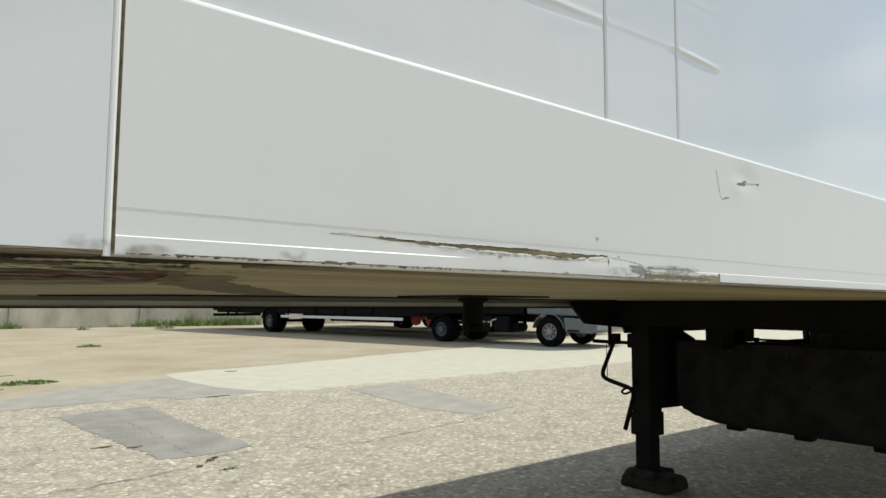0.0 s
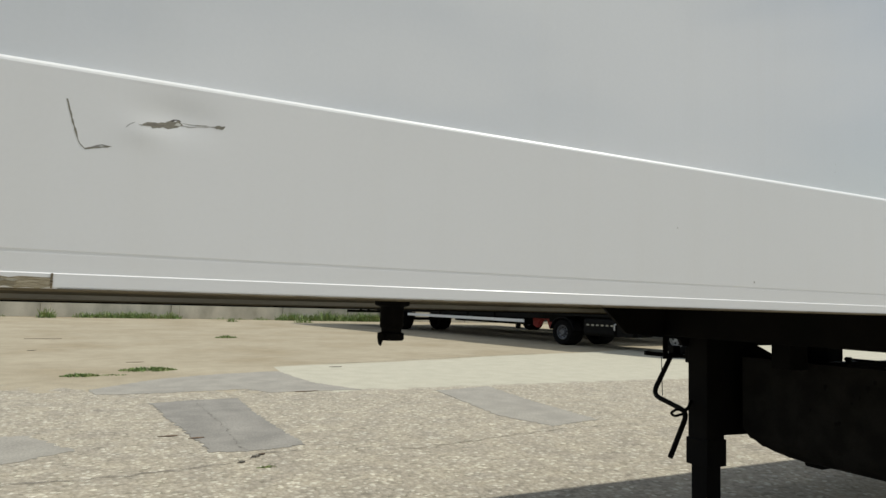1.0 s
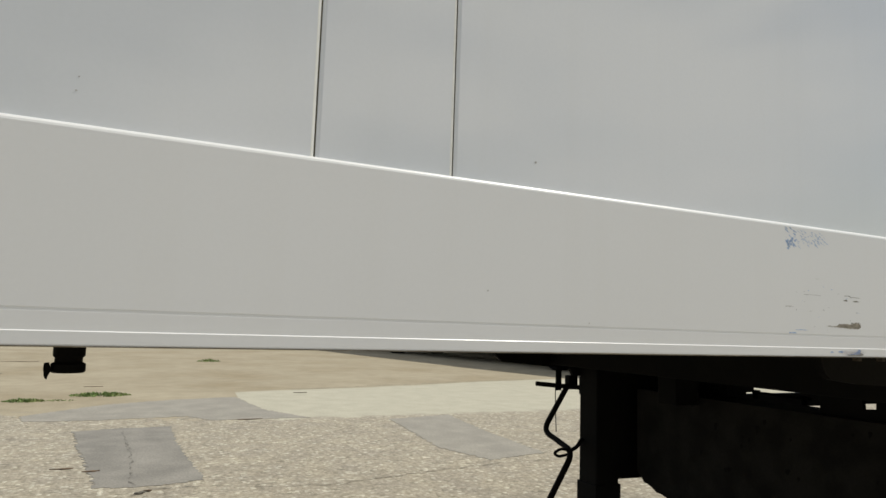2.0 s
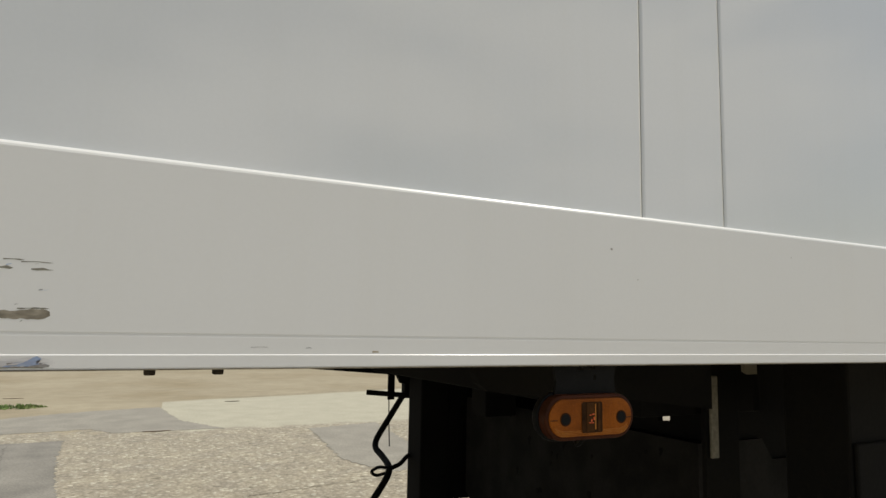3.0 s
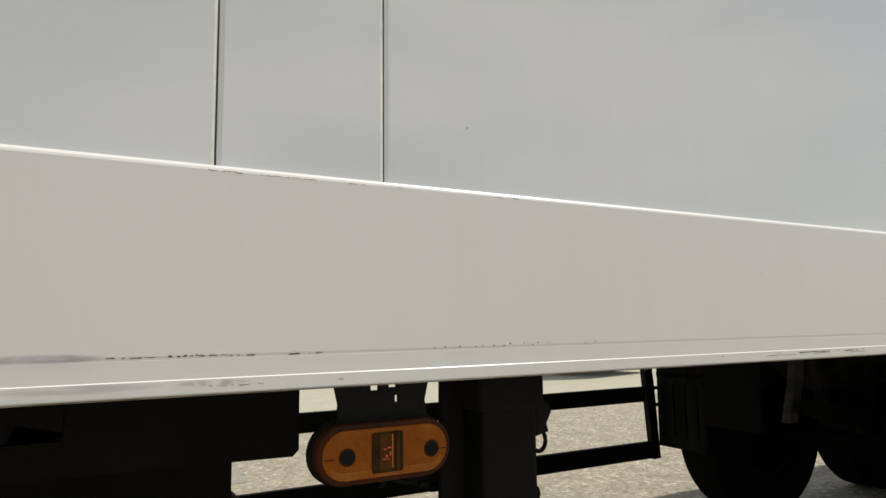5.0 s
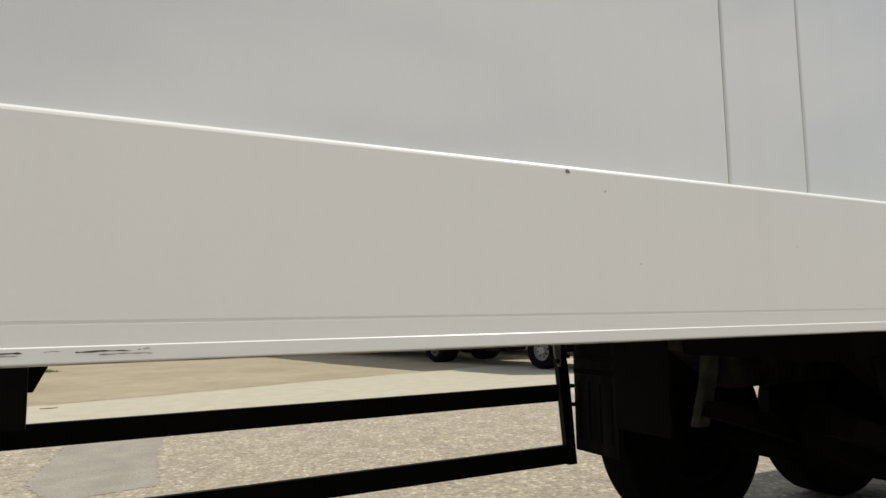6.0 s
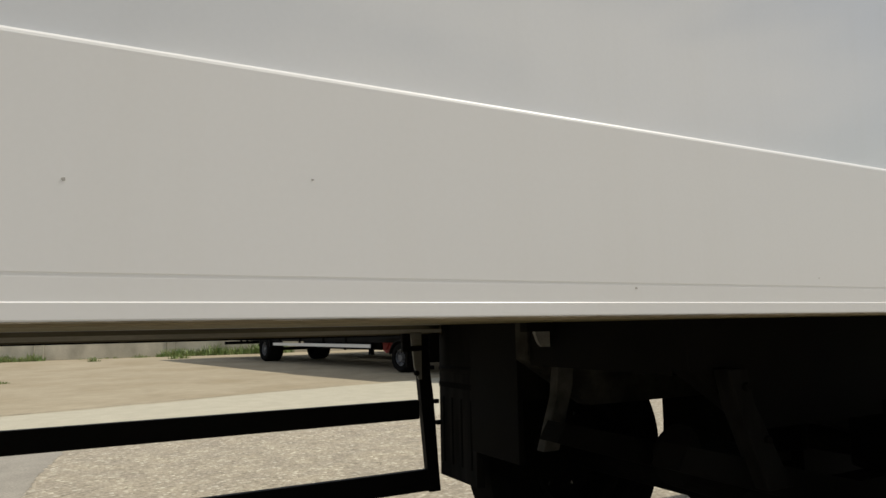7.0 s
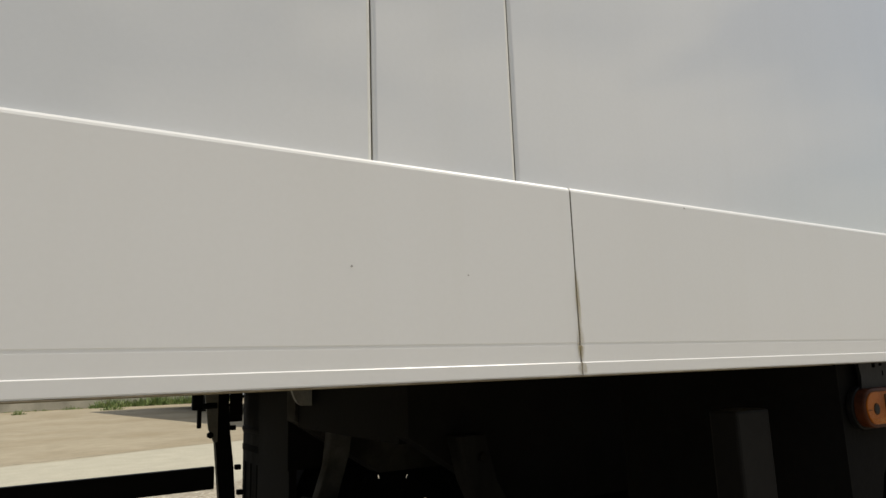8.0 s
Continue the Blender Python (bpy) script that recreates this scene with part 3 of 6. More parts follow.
def fine_sheet(x0, x1):
    """A sheet whose lower front is finely meshed so that the crease is real relief."""
    xs = [x0 + (x1 - x0) * i / max(2, int((x1 - x0) / 0.006)) for i in range(max(2, int((x1 - x0) / 0.006)) + 1)]
    zs = [Z_RAIL - 0.004, 1.34] + [1.345 + 0.001 * i for i in range(120)] + [1.6, Z_TOP]
    bm = bmesh.new()
    rows = [[bm.verts.new((x, FACE - sheet_crease(x, z), z)) for z in zs] for x in xs]
    for a, b in zip(rows, rows[1:]):
        for j in range(len(zs) - 1):
            bm.faces.new((a[j], b[j], b[j + 1], a[j + 1]))
    back = [[bm.verts.new((x, 0.06, z)) for z in (zs[0], zs[-1])] for x in (xs[0], xs[-1])]
    bm.faces.new((back[0][0], back[0][1], back[1][1], back[1][0]))
    bm.faces.new([r[0] for r in rows] + [back[1][0], back[0][0]])
    bm.faces.new([r[-1] for r in rows][::-1] + [back[0][1], back[1][1]])
    bm.faces.new(rows[0][::-1] + [back[0][0], back[0][1]])
    bm.faces.new(rows[-1] + [back[1][1], back[1][0]])
    return bm


for a, b in zip(edges_x, edges_x[1:]):
    a, b = a + (0.0066 if a > -0.88 else 0.0), b - (0.0012 if b < X1 else 0.0)
    bm = fine_sheet(a, b) if a < 0 else box(a, b, FACE, 0.06, Z_RAIL - 0.004, Z_TOP)
    part("side_panel", bm, M_WHITE, trailer)


def seam_groove(x):
    """A shallow vertical joint: rolled sheet edge, dirty open slit, softly dished shoulder."""
    x, low = x + 0.001, Z_RAIL - 0.001
    left = [(x - 0.0022, FACE + 0.012)] + [(x - 0.0022 + 0.0028 * k / 6, FACE + 0.0011 * (k / 6) ** 1.7) for k in range(7)] + [(x + 0.0006, FACE + 0.012)]
    part("seam_edge", prism(left, "z", low, Z_TOP), M_BEAD, trailer)
    right = [(x + 0.0020, FACE + 0.012)] + [(x + 0.0020 + 0.0036 * k / 7, FACE + 0.0015 * (1 - k / 7) ** 1.8) for k in range(8)] + [(x + 0.0056, FACE + 0.012)]
    part("seam_shoulder", prism(right, "z", low, Z_TOP), M_WHITE, trailer)
    part("seam_gap", box(x + 0.0007, x + 0.0019, FACE + 0.0020, FACE + 0.012, low, Z_TOP), M_GREYSCUFF if 4.4 < x < 4.6 else M_SEAM, trailer)


for pair in SEAMS:
    for x in pair:
        seam_groove(x)

# Front corner with its vertical trim.
part("front_corner_panel", box(X0, -0.8864, -0.0001, 0.06, Z_LOW + 0.002, Z_TOP, 0.0), M_WHITE, trailer)
part("corner_trim", prism([(-0.8862, 0.004), (-0.8862, -0.0001), (-0.8850, -0.0003), (-0.8837, -0.0002), (-0.8826, 0.0003), (-0.8820, 0.0012), (-0.8820, 0.004)], "z", Z_LOW - 0.001, Z_TOP), M_RAIL, trailer, "white aluminium corner trim")
part("corner_gap", box(-0.8819, -0.8808, 0.0004, 0.03, Z_LOW + 0.002, Z_TOP), M_TEAR, trailer, "dark dirty joint beside the trim")

RAIL = [(0.03, Z_LOW), (-0.0004, Z_LOW), (-0.0008, 1.1382), (-0.0008, 1.1467), (-0.0005, 1.1470), (0.0, 1.1473), (0.0, 1.15975), (0.00024, 1.1598),
        (0.00024, 1.1621), (0.0, 1.1622), (0.0, 1.2838), (0.0005, 1.2855), (0.0018, 1.2870), (0.0038, 1.2879), (0.03, 1.2879)]


def gauss(x, z, cx, cz, sx, sz):
    return math.exp(-((x - cx) / sx) ** 2 - ((z - cz) / sz) ** 2)


def rail_dent(x, z):
    """How far the rail face is pressed in: one long bruise under the gouge, a soft buckle over the tear."""
    d = 0.0011 * gauss(x, z, -0.190, 1.2615, 0.024, 0.013) - 0.0006 * gauss(x, z, -0.212, 1.2485, 0.016, 0.010)
    d += 0.00025 * gauss(x, z, -0.56, 1.158, 0.16, 0.007) - 0.0004 * gauss(x, z, -0.45, 1.146, 0.05, 0.007)
    d += 0.00025 * math.sin(61 * x + 3) * gauss(x, z, -0.55, 1.145, 0.2, 0.012)
    return d


def foot_flat(x):
    """1 where the stepped foot of the rail has been pressed flat."""
    a = min(1.0, max(0.0, (x + 0.67) / 0.05))
    b = min(1.0, max(0.0, (-0.385 - x) / 0.02))
    return a * a * (3 - 2 * a) * b


def loft_rail(x0, x1):
    fine = []
    for (y0, z0), (y1, z1) in zip(RAIL, RAIL[1:]):
        k = 70 if abs(z1 - z0) > 0.05 else (4 if abs(z1 - z0) > 0.004 else 1)
        fine += [(y0 + (y1 - y0) * i / k, z0 + (z1 - z0) * i / k) for i in range(k)]
    fine.append(RAIL[-1])
    xs = [x0] + [-0.878 + 0.005 * i for i in range(175)] + [0.0, x1]
    bm = bmesh.new()
    rows = [[bm.verts.new((x, y + (rail_dent(x, z) if -0.88 < x < 0 and y < 0.01 and z < 1.2835 else 0)
                           - (y * foot_flat(x) if 1.138 < z < 1.1474 and y < 0 else 0), z)) for y, z in fine] for x in xs]
    for a, b in zip(rows, rows[1:]):
        for j in range(len(fine)):
            q = (j + 1) % len(fine)
            bm.faces.new((a[j], a[q], b[q], b[j]))
    bm.faces.new(rows[0])
    bm.faces.new(rows[-1][::-1])
    return bm


part("lower_rail", loft_rail(-0.8806, 5.8112), M_RAIL, trailer, "white painted lower side rail with a grooved foot, dented near the front")
part("lower_rail", prism(RAIL, "x", 5.8128, X1), M_RAIL, trailer)
part("lower_fringe", box(-0.258, X1 - 0.01, -0.0015, 0.004, 1.1364, 1.1373), M_ROTPALE, trailer, "thin brown dirt fringe under the rail")
part("rail_joint", box(5.8110, 5.8130, 0.0006, 0.02, Z_LOW, Z_RAIL - 0.003), M_DIRT, trailer, "dark open joint in the rail")

# The other sides of the box.
part("far_side_wall", box(X0, X1, WIDTH - 0.06, WIDTH, Z_LOW, Z_TOP), M_WHITE, trailer)
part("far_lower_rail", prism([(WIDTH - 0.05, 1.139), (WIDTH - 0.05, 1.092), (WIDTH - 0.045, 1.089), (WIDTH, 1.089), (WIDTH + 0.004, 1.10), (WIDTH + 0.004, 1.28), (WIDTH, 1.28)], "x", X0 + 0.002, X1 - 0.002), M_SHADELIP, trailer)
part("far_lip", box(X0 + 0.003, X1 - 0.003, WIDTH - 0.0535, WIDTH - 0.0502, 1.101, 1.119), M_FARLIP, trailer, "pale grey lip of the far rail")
# Thin black strip drawing the dark line along the rail's bottom.
part("far_black_strip", box(X0 + 0.004, X1 - 0.004, WIDTH - 0.0535, WIDTH - 0.0502, 1.0885, 1.0945), M_CHASSIS, trailer, "thin black strip under the far rail")
part("front_wall", box(X0 + 0.002, X0 + 0.06, 0.062, WIDTH - 0.062, Z_LOW + 0.004, Z_TOP - 0.002), M_WHITE, trailer)
part("rear_door", box(X1 - 0.06, X1 - 0.002, 0.062, WIDTH / 2 - 0.004, Z_LOW + 0.004, Z_TOP - 0.002, 0.005), M_WHITE, trailer)
part("rear_door", box(X1 - 0.06, X1 - 0.002, WIDTH / 2 + 0.004, WIDTH - 0.062, Z_LOW + 0.004, Z_TOP - 0.002, 0.005), M_WHITE, trailer)
part("roof", box(X0, X1, 0.002, WIDTH - 0.002, Z_TOP + 0.001, Z_TOP + 0.06, 0.01), M_WHITE, trailer)
part("floor_panel", box(X0 + 0.06, X1 - 0.062, 0.031, WIDTH - 0.062, 1.139, 1.25), M_UNDER, trailer, "tan smooth plywood underside of the box")
part("edge_strip", prism([(0.0305, 1.1405), (0.0305, 1.1375), (0.034, 1.1350), (0.050, 1.1350), (0.052, 1.1375), (0.052, 1.1385)], "x", -0.79, X1 - 0.07), M_ROTPALE, trailer, "dirty sealing strip under the edge")


def skin(x, z):
    """Where the side's face lies at a place on it."""
    if z > Z_RAIL + 0.0005:
        return FACE
    foot = -0.0008 * (1 - foot_flat(x)) if z < 1.1468 else 0.0
    return foot + (rail_dent(x, z) if -0.88 < x < 0 else 0.0)


RAISED = (M_RAIL, M_BEAD, M_CREAM, M_ROTPALE, M_CORE, M_ROT)


def seat(material, outline):
    """How far bent metal sits back with the dented face; loose core does not."""
    return sum(skin(*p) for p in outline) / len(outline) if material in (M_RAIL, M_BEAD) else 0.0


def scrap(points, depth, material, name, label, y=0.0, seed=3, jitter=0.0008, step=0.006):
    """A flat irregular mark, or a torn piece with a little thickness."""
    pts = ragged(points, step, jitter, seed)
    if material in RAISED:
        y += seat(material, pts)
        return part(name, prism(pts, "y", y - depth, y + 0.0005), material, trailer, label)
    bm = bmesh.new()
    bm.faces.new([bm.verts.new((px, skin(px, pz) - 0.00008 - depth * 0.05, pz)) for px, pz in pts])
    bmesh.ops.triangulate(bm, faces=bm.faces)
    return part(name, bm, material, trailer, label)


def streak(points, w, depth, material, name, label, y=0.0, seed=3):
    """A ragged line of dirt or worn paint that follows the face; bent metal stands proud of it."""
    rng = random.Random(seed)
    up, low = [], []
    for a, b in zip(points, points[1:]):
        a, b = Vector(a), Vector(b)
        side = Vector((-(b - a).y, (b - a).x)).normalized()
        k = max(2, int((b - a).length / 0.0025))
        for i in range(k + (b is points[-1])):
            p = a.lerp(b, i / k) + side * rng.uniform(-0.12, 0.12) * w
            ww = w * rng.uniform(0.35, 1.15)
            up.append(p + side * ww / 2)
            low.append(p - side * ww / 2)
    tip = Vector(points[-1])
    if material in RAISED:
        outline = [(p.x, p.y) for p in up] + [tuple(tip)] + [(p.x, p.y) for p in low[::-1]]
        y += seat(material, outline)
        return part(name, prism(outline, "y", y - depth, y + 0.0016), material, trailer, label)
    bm = bmesh.new()
    rows = [[bm.verts.new((p.x, skin(p.x, p.y) - 0.00006 - depth * 0.05, p.y)) for p in line] for line in (up, low)]
    for k in range(len(up) - 1):
        bm.faces.new((rows[0][k], rows[0][k + 1], rows[1][k + 1], rows[1][k]))
    end = bm.verts.new((tip.x, skin(*tip) - 0.00006 - depth * 0.05, tip.y))
    bm.faces.new((rows[0][-1], end, rows[1][-1]))
    return part(name, bm, material, trailer, label)


def film(x0, x1, z0, z1, material, name, label, y=-0.0004):
    """A flat patch of grime lying on the side."""
    bm = bmesh.new()
    bm.faces.new([bm.verts.new(p) for p in ((x0, y, z0), (x1, y, z0), (x1, y, z1), (x0, y, z1))])
    return part(name, bm, material, trailer, label)


# Torn lower lip near the front: dark open split, bright lips, grimy bruised band, crumpled end.
streak([(-0.7527, 1.1571), (-0.7414, 1.1580), (-0.7313, 1.1571), (-0.7146, 1.1570)], 0.0006, 0.0001, M_GREYSCUFF, "tear_start", "grey scored start of the tear", seed=3)
streak([(-0.7520, 1.1569), (-0.7390, 1.1566), (-0.7250, 1.1566)], 0.0005, 0.0001, M_GREYSCUFF, "tear_start", "grey scored start of the tear", seed=2)
UPPER = [(-0.735, 1.1570), (-0.7146, 1.1571), (-0.7037, 1.1569), (-0.6874, 1.1566), (-0.6633, 1.1561), (-0.6339, 1.1566), (-0.6042, 1.1569), (-0.5700, 1.1571), (-0.5353, 1.1562), (-0.4950, 1.1560), (-0.4600, 1.1566)]
LIP = [(-0.7036, 1.1558), (-0.684, 1.1555), (-0.6633, 1.1545), (-0.6415, 1.1540), (-0.6223, 1.1536), (-0.5850, 1.1530), (-0.5600, 1.1528), (-0.5401, 1.1530), (-0.5256, 1.1521), (-0.5106, 1.1521), (-0.4898, 1.1538), (-0.4652, 1.1556)]
scrap(UPPER + [(x, z - 0.0006) for x, z in LIP[::-1]], 0.0002, M_TEAR, "tear", "olive-brown open tear in the rail", seed=4, jitter=0.0003)
streak([(x, z - 0.0002) for x, z in UPPER[1:]], 0.0020, 0.0003, M_ROTDARK, "tear_edge", "thin dark upper edge of the split", seed=14)
streak([(-0.62, 1.1561), (-0.585, 1.1560), (-0.55, 1.1556)], 0.0009, 0.0003, M_ROTDARK, "tear_edge", "dark split line inside the tear", seed=24)


def lip_ridge(points, w, d, seed):
    """A bent metal edge: a narrow ledge tilted to the sky, turned in below."""
    rng_ = random.Random(seed)
    run = []
    for a, b in zip(points, points[1:]):
        a, b = Vector(a), Vector(b)
        k = max(2, int((b - a).length / 0.002))
        run += [a.lerp(b, i / k) for i in range(k)]
    run.append(Vector(points[-1]))
    bm = bmesh.new()
    rows = []
    for i, p in enumerate(run):
        s_ = min(1.0, 0.35 + min(i, len(run) - 1 - i) * 0.3)
        q, ww, dd = p.y + rng_.uniform(-0.00015, 0.00015), w * s_ * rng_.uniform(0.6, 1.1), d * s_
        f = skin(p.x, p.y) - 0.00012
        rows.append([bm.verts.new(v) for v in ((p.x, f, q + ww), (p.x, f - dd, q), (p.x, f + 0.0003, q - 0.0002))])
    for r0, r1 in zip(rows, rows[1:]):
        for m in (0, 1):
            bm.faces.new((r0[m], r1[m], r1[m + 1], r0[m + 1]))
    return part("torn_lip", bm, M_RAIL, trailer, "bent bright edge of torn metal")


for a, b in ((-0.700, -0.682), (-0.655, -0.640), (-0.634, -0.612), (-0.604, -0.588)):
    z = 1.1572 if a > -0.65 else 1.1570
    lip_ridge([(a, z), ((a + b) / 2, z + 0.0003), (b, z)], 0.0007, 0.00018, int(-a * 1000))
for k in range(2, len(LIP) - 1):
    (ax, az), (bx, bz) = LIP[k], LIP[k + 1]
    lip_ridge([(ax + 0.003 * (k % 3 == 0), az - 0.0007), ((ax + bx) / 2, (az + bz) / 2 - 0.0004), (bx - 0.002 * (k % 2), bz - 0.0007)], 0.0010, 0.00026, 40 + k)
film(-0.72, -0.60, 1.1520, 1.1556, M_FILMFAINT, "grime", "grey grime under the start of the tear", y=-0.0003)
film(-0.66, -0.445, 1.1492, 1.1534, M_FILMPALE, "grime", "olive grime under the torn lip", y=-0.0004)
film(-0.62, -0.46, 1.1502, 1.1530, M_FILMPALE, "grime", "olive grime under the torn lip", y=-0.0006)
streak([(-0.4604, 1.1545), (-0.4597, 1.1515), (-0.4600, 1.1478)], 0.0030, 0.0009, M_OLIVE, "bent_flap", "grey end of the bent flap", seed=17)
streak([(-0.4600, 1.1562), (-0.4554, 1.1553), (-0.4276, 1.1533), (-0.4100, 1.1511), (-0.4030, 1.1496), (-0.3952, 1.1460)], 0.0008, 0.0006, M_GREYSCUFF, "tear_edge", "thin grey edge of the split", seed=15)
scrap([(-0.474, 1.1452), (-0.445, 1.1468), (-0.4124, 1.1476), (-0.4090, 1.1440), (-0.4127, 1.1392), (-0.450, 1.1378), (-0.488, 1.1374)], 0.00010, M_RAIL, "bent_flap", "crumpled shiny white rail metal", seed=19, jitter=0.0006)
scrap([(-0.430, 1.1490), (-0.410, 1.1496), (-0.4000, 1.1470), (-0.4020, 1.1430), (-0.415, 1.1445), (-0.422, 1.1470)], 0.0015, M_GREYSCUFF, "bent_flap", "crumpled grey rail metal", seed=20, jitter=0.0007)
streak([(-0.3950, 1.1499), (-0.3935, 1.1440), (-0.3938, 1.1374)], 0.0034, 0.0018, M_GREYSCUFF, "bent_flap", "upright crease in the rail", seed=21)
film(-0.47, -0.40, 1.1375, 1.1475, M_FILMFAINT, "grime", "scuffed foot of the rail", y=-0.0022)
streak([(-0.475, 1.1472), (-0.44, 1.1468), (-0.415, 1.1462)], 0.0007, 0.0001, M_BEAD, "torn_lip", "short bright folded edge", seed=16)
scrap([(-0.425, 1.1440), (-0.412, 1.1475), (-0.400, 1.1470), (-0.398, 1.1400), (-0.412, 1.1385)], 0.0016, M_GREYSCUFF, "bent_flap", "crumpled flap of rail metal", seed=8, jitter=0.0012)
scrap([(-0.402, 1.1425), (-0.35, 1.1420), (-0.31, 1.1436), (-0.262, 1.1450), (-0.2625, 1.1375), (-0.402, 1.1380)], 0.0014, M_CORE, "exposed_core", "brown core showing where the lip is missing", seed=9)
streak([(-0.40, 1.1398), (-0.33, 1.1392), (-0.27, 1.1388)], 0.0014, 0.0018, M_TEAR, "exposed_core", "dark rotten lower layer", seed=17)
streak([(-0.395, 1.1425), (-0.36, 1.1432), (-0.31, 1.1425), (-0.28, 1.1420)], 0.0022, 0.0019, M_CREAM, "exposed_core", "pale splintered layer", seed=18)
scrap([(-0.400, 1.1440), (-0.398, 1.1492), (-0.36, 1.1490), (-0.325, 1.1502), (-0.312, 1.1490), (-0.307, 1.1460), (-0.33, 1.1450)], 0.0012, M_GREYSCUFF, "frayed_edge", "frayed grey edge", seed=10, jitter=0.0007)
film(-0.41, -0.295, 1.1440, 1.1525, M_FILMGREY, "grime", "grey smear round the frayed edge", y=-0.0022)
part("lip_end", box(-0.2622, -0.2608, -0.0015, 0.004, 1.1372, 1.1470), M_ROT, trailer, "brown cut end of the lip")
streak([(-0.85, 1.1382), (-0.70, 1.1380), (-0.55, 1.1384), (-0.40, 1.1380)], 0.0008, 0.0013, M_ROTPALE, "edge_grime", "brown grime along the lower edge", seed=19)
for k, x in enumerate((-0.758, -0.742, -0.60)):
    scrap([(x, 1.1376), (x + 0.003, 1.1392), (x + 0.008, 1.1390), (x + 0.011, 1.1376)], 0.0015, M_DIRT if k % 2 else M_ROT, "edge_chip", "dark chip in the lower edge", seed=300 + k, jitter=0.0004)
# Hooked scratch and the dent behind it, with the crease above the rail.
streak([(-0.2605, 1.2640), (-0.2575, 1.2540), (-0.2545, 1.2436), (-0.2515, 1.2350), (-0.2480, 1.2318), (-0.2430, 1.2330), (-0.2319, 1.2352)], 0.0013, 0.0002, M_OLIVE, "scratch", "hooked grey scratch", seed=11)
scrap([(-0.2165, 1.2530), (-0.2080, 1.2556), (-0.1985, 1.2562), (-0.1955, 1.2590), (-0.1900, 1.2596), (-0.1870, 1.2572), (-0.1905, 1.2545), (-0.2000, 1.2528), (-0.2090, 1.2520)], 0.0002, M_OLIVE, "gouge", "rough olive-grey gouge", seed=12, jitter=0.0009, step=0.002)
streak([(-0.1890, 1.2562), (-0.1830, 1.2560), (-0.1720, 1.2578), (-0.1600, 1.2588)], 0.0012, 0.0002, M_SPECK, "gouge", "thin grey tail of the gouge", seed=27)
streak([(-0.1880, 1.2580), (-0.1800, 1.2578), (-0.1690, 1.2590)], 0.0007, 0.0002, M_OLIVE, "gouge", "thin upper line of the gouge", seed=28)
streak([(-0.2110, 1.2538), (-0.2040, 1.2544), (-0.1975, 1.2550)], 0.0015, 0.0008, M_SPECKDARK, "gouge_core", "dark core of the gouge", seed=13)
streak([(-0.1955, 1.2586), (-0.1920, 1.2600), (-0.1880, 1.2590)], 0.0012, 0.0008, M_DIRT, "gouge_core", "dark core of the gouge", seed=14)
scrap([(-0.1670, 1.2578), (-0.1640, 1.2600), (-0.1580, 1.2600), (-0.1600, 1.2572)], 0.0008, M_OLIVE, "gouge_core", "dark end of the gouge", seed=23, jitter=0.0005, step=0.001)
scrap([(-0.1930, 1.2560), (-0.1915, 1.2580), (-0.1885, 1.2575), (-0.1895, 1.2558)], 0.0010, M_FARLIP, "gouge_flake", "pale paint flake in the gouge", seed=29, jitter=0.0003, step=0.001)
streak([(-0.2240, 1.2500), (-0.2215, 1.2526), (-0.2180, 1.2545)], 0.0006, 0.0002, M_GREYSCUFF, "scratch", "short fine scratch", seed=31)
streak([(-0.2440, 1.2335), (-0.2380, 1.2355), (-0.2320, 1.2350)], 0.0010, 0.0002, M_GREYSCUFF, "scratch", "faint second line of the hook", seed=32)


# Paint transfer and chips.
rng = random.Random(77)
for i in range(95):
    s = rng.random() ** 1.25
    x = 1.286 + 0.072 * s
    top = 1.2833 - 0.002 * s
    z = top - 0.0235 * rng.random() * (1 - 0.45 * s)
    L = rng.uniform(0.002, 0.006)
    streak([(x, z), (x + L, z - L * rng.uniform(0.3, 1.0))], rng.uniform(0.0004, 0.0011) * (1.5 if s < 0.2 else 0.9), 0.00015, M_BLUE, "paint_smear", "blue paint smear", seed=200 + i)
for i in range(10):
    x, z = 1.287 + 0.013 * rng.random(), 1.2585 + 0.012 * rng.random()
    scrap([(x, z), (x + 0.003, z + 0.0015), (x + 0.0045, z - 0.0005), (x + 0.002, z - 0.0018)], 0.00015, M_BLUE, "paint_smear", "blue paint smear", seed=900 + i, jitter=0.0005, step=0.001)
for i in range(22):
    x, z = rng.uniform(1.30, 1.415), rng.uniform(1.165, 1.225)
    streak([(x, z), (x + rng.uniform(0.001, 0.004), z + rng.uniform(-0.0005, 0.002))], rng.uniform(0.0003, 0.0008), 0.00012, M_BLUE if i % 3 == 0 else M_GREYSCUFF, "scuff", "fine scuff", seed=950 + i)
scrap([(1.352, 1.1722), (1.370, 1.1728), (1.378, 1.1752), (1.388, 1.1758), (1.396, 1.1750), (1.404, 1.1765), (1.412, 1.1768), (1.4165, 1.1752), (1.4170, 1.1722), (1.4140, 1.1704), (1.398, 1.1702), (1.384, 1.1708), (1.368, 1.1716)], 0.0002, M_RUBBED, "scuff", "brown rubbed patch of paint", seed=960, jitter=0.0005, step=0.002)
streak([(1.398, 1.1768), (1.408, 1.1774), (1.4165, 1.1770)], 0.0010, 0.0004, M_OLIVE, "scuff", "dark upper edge of the rubbed patch", seed=961)
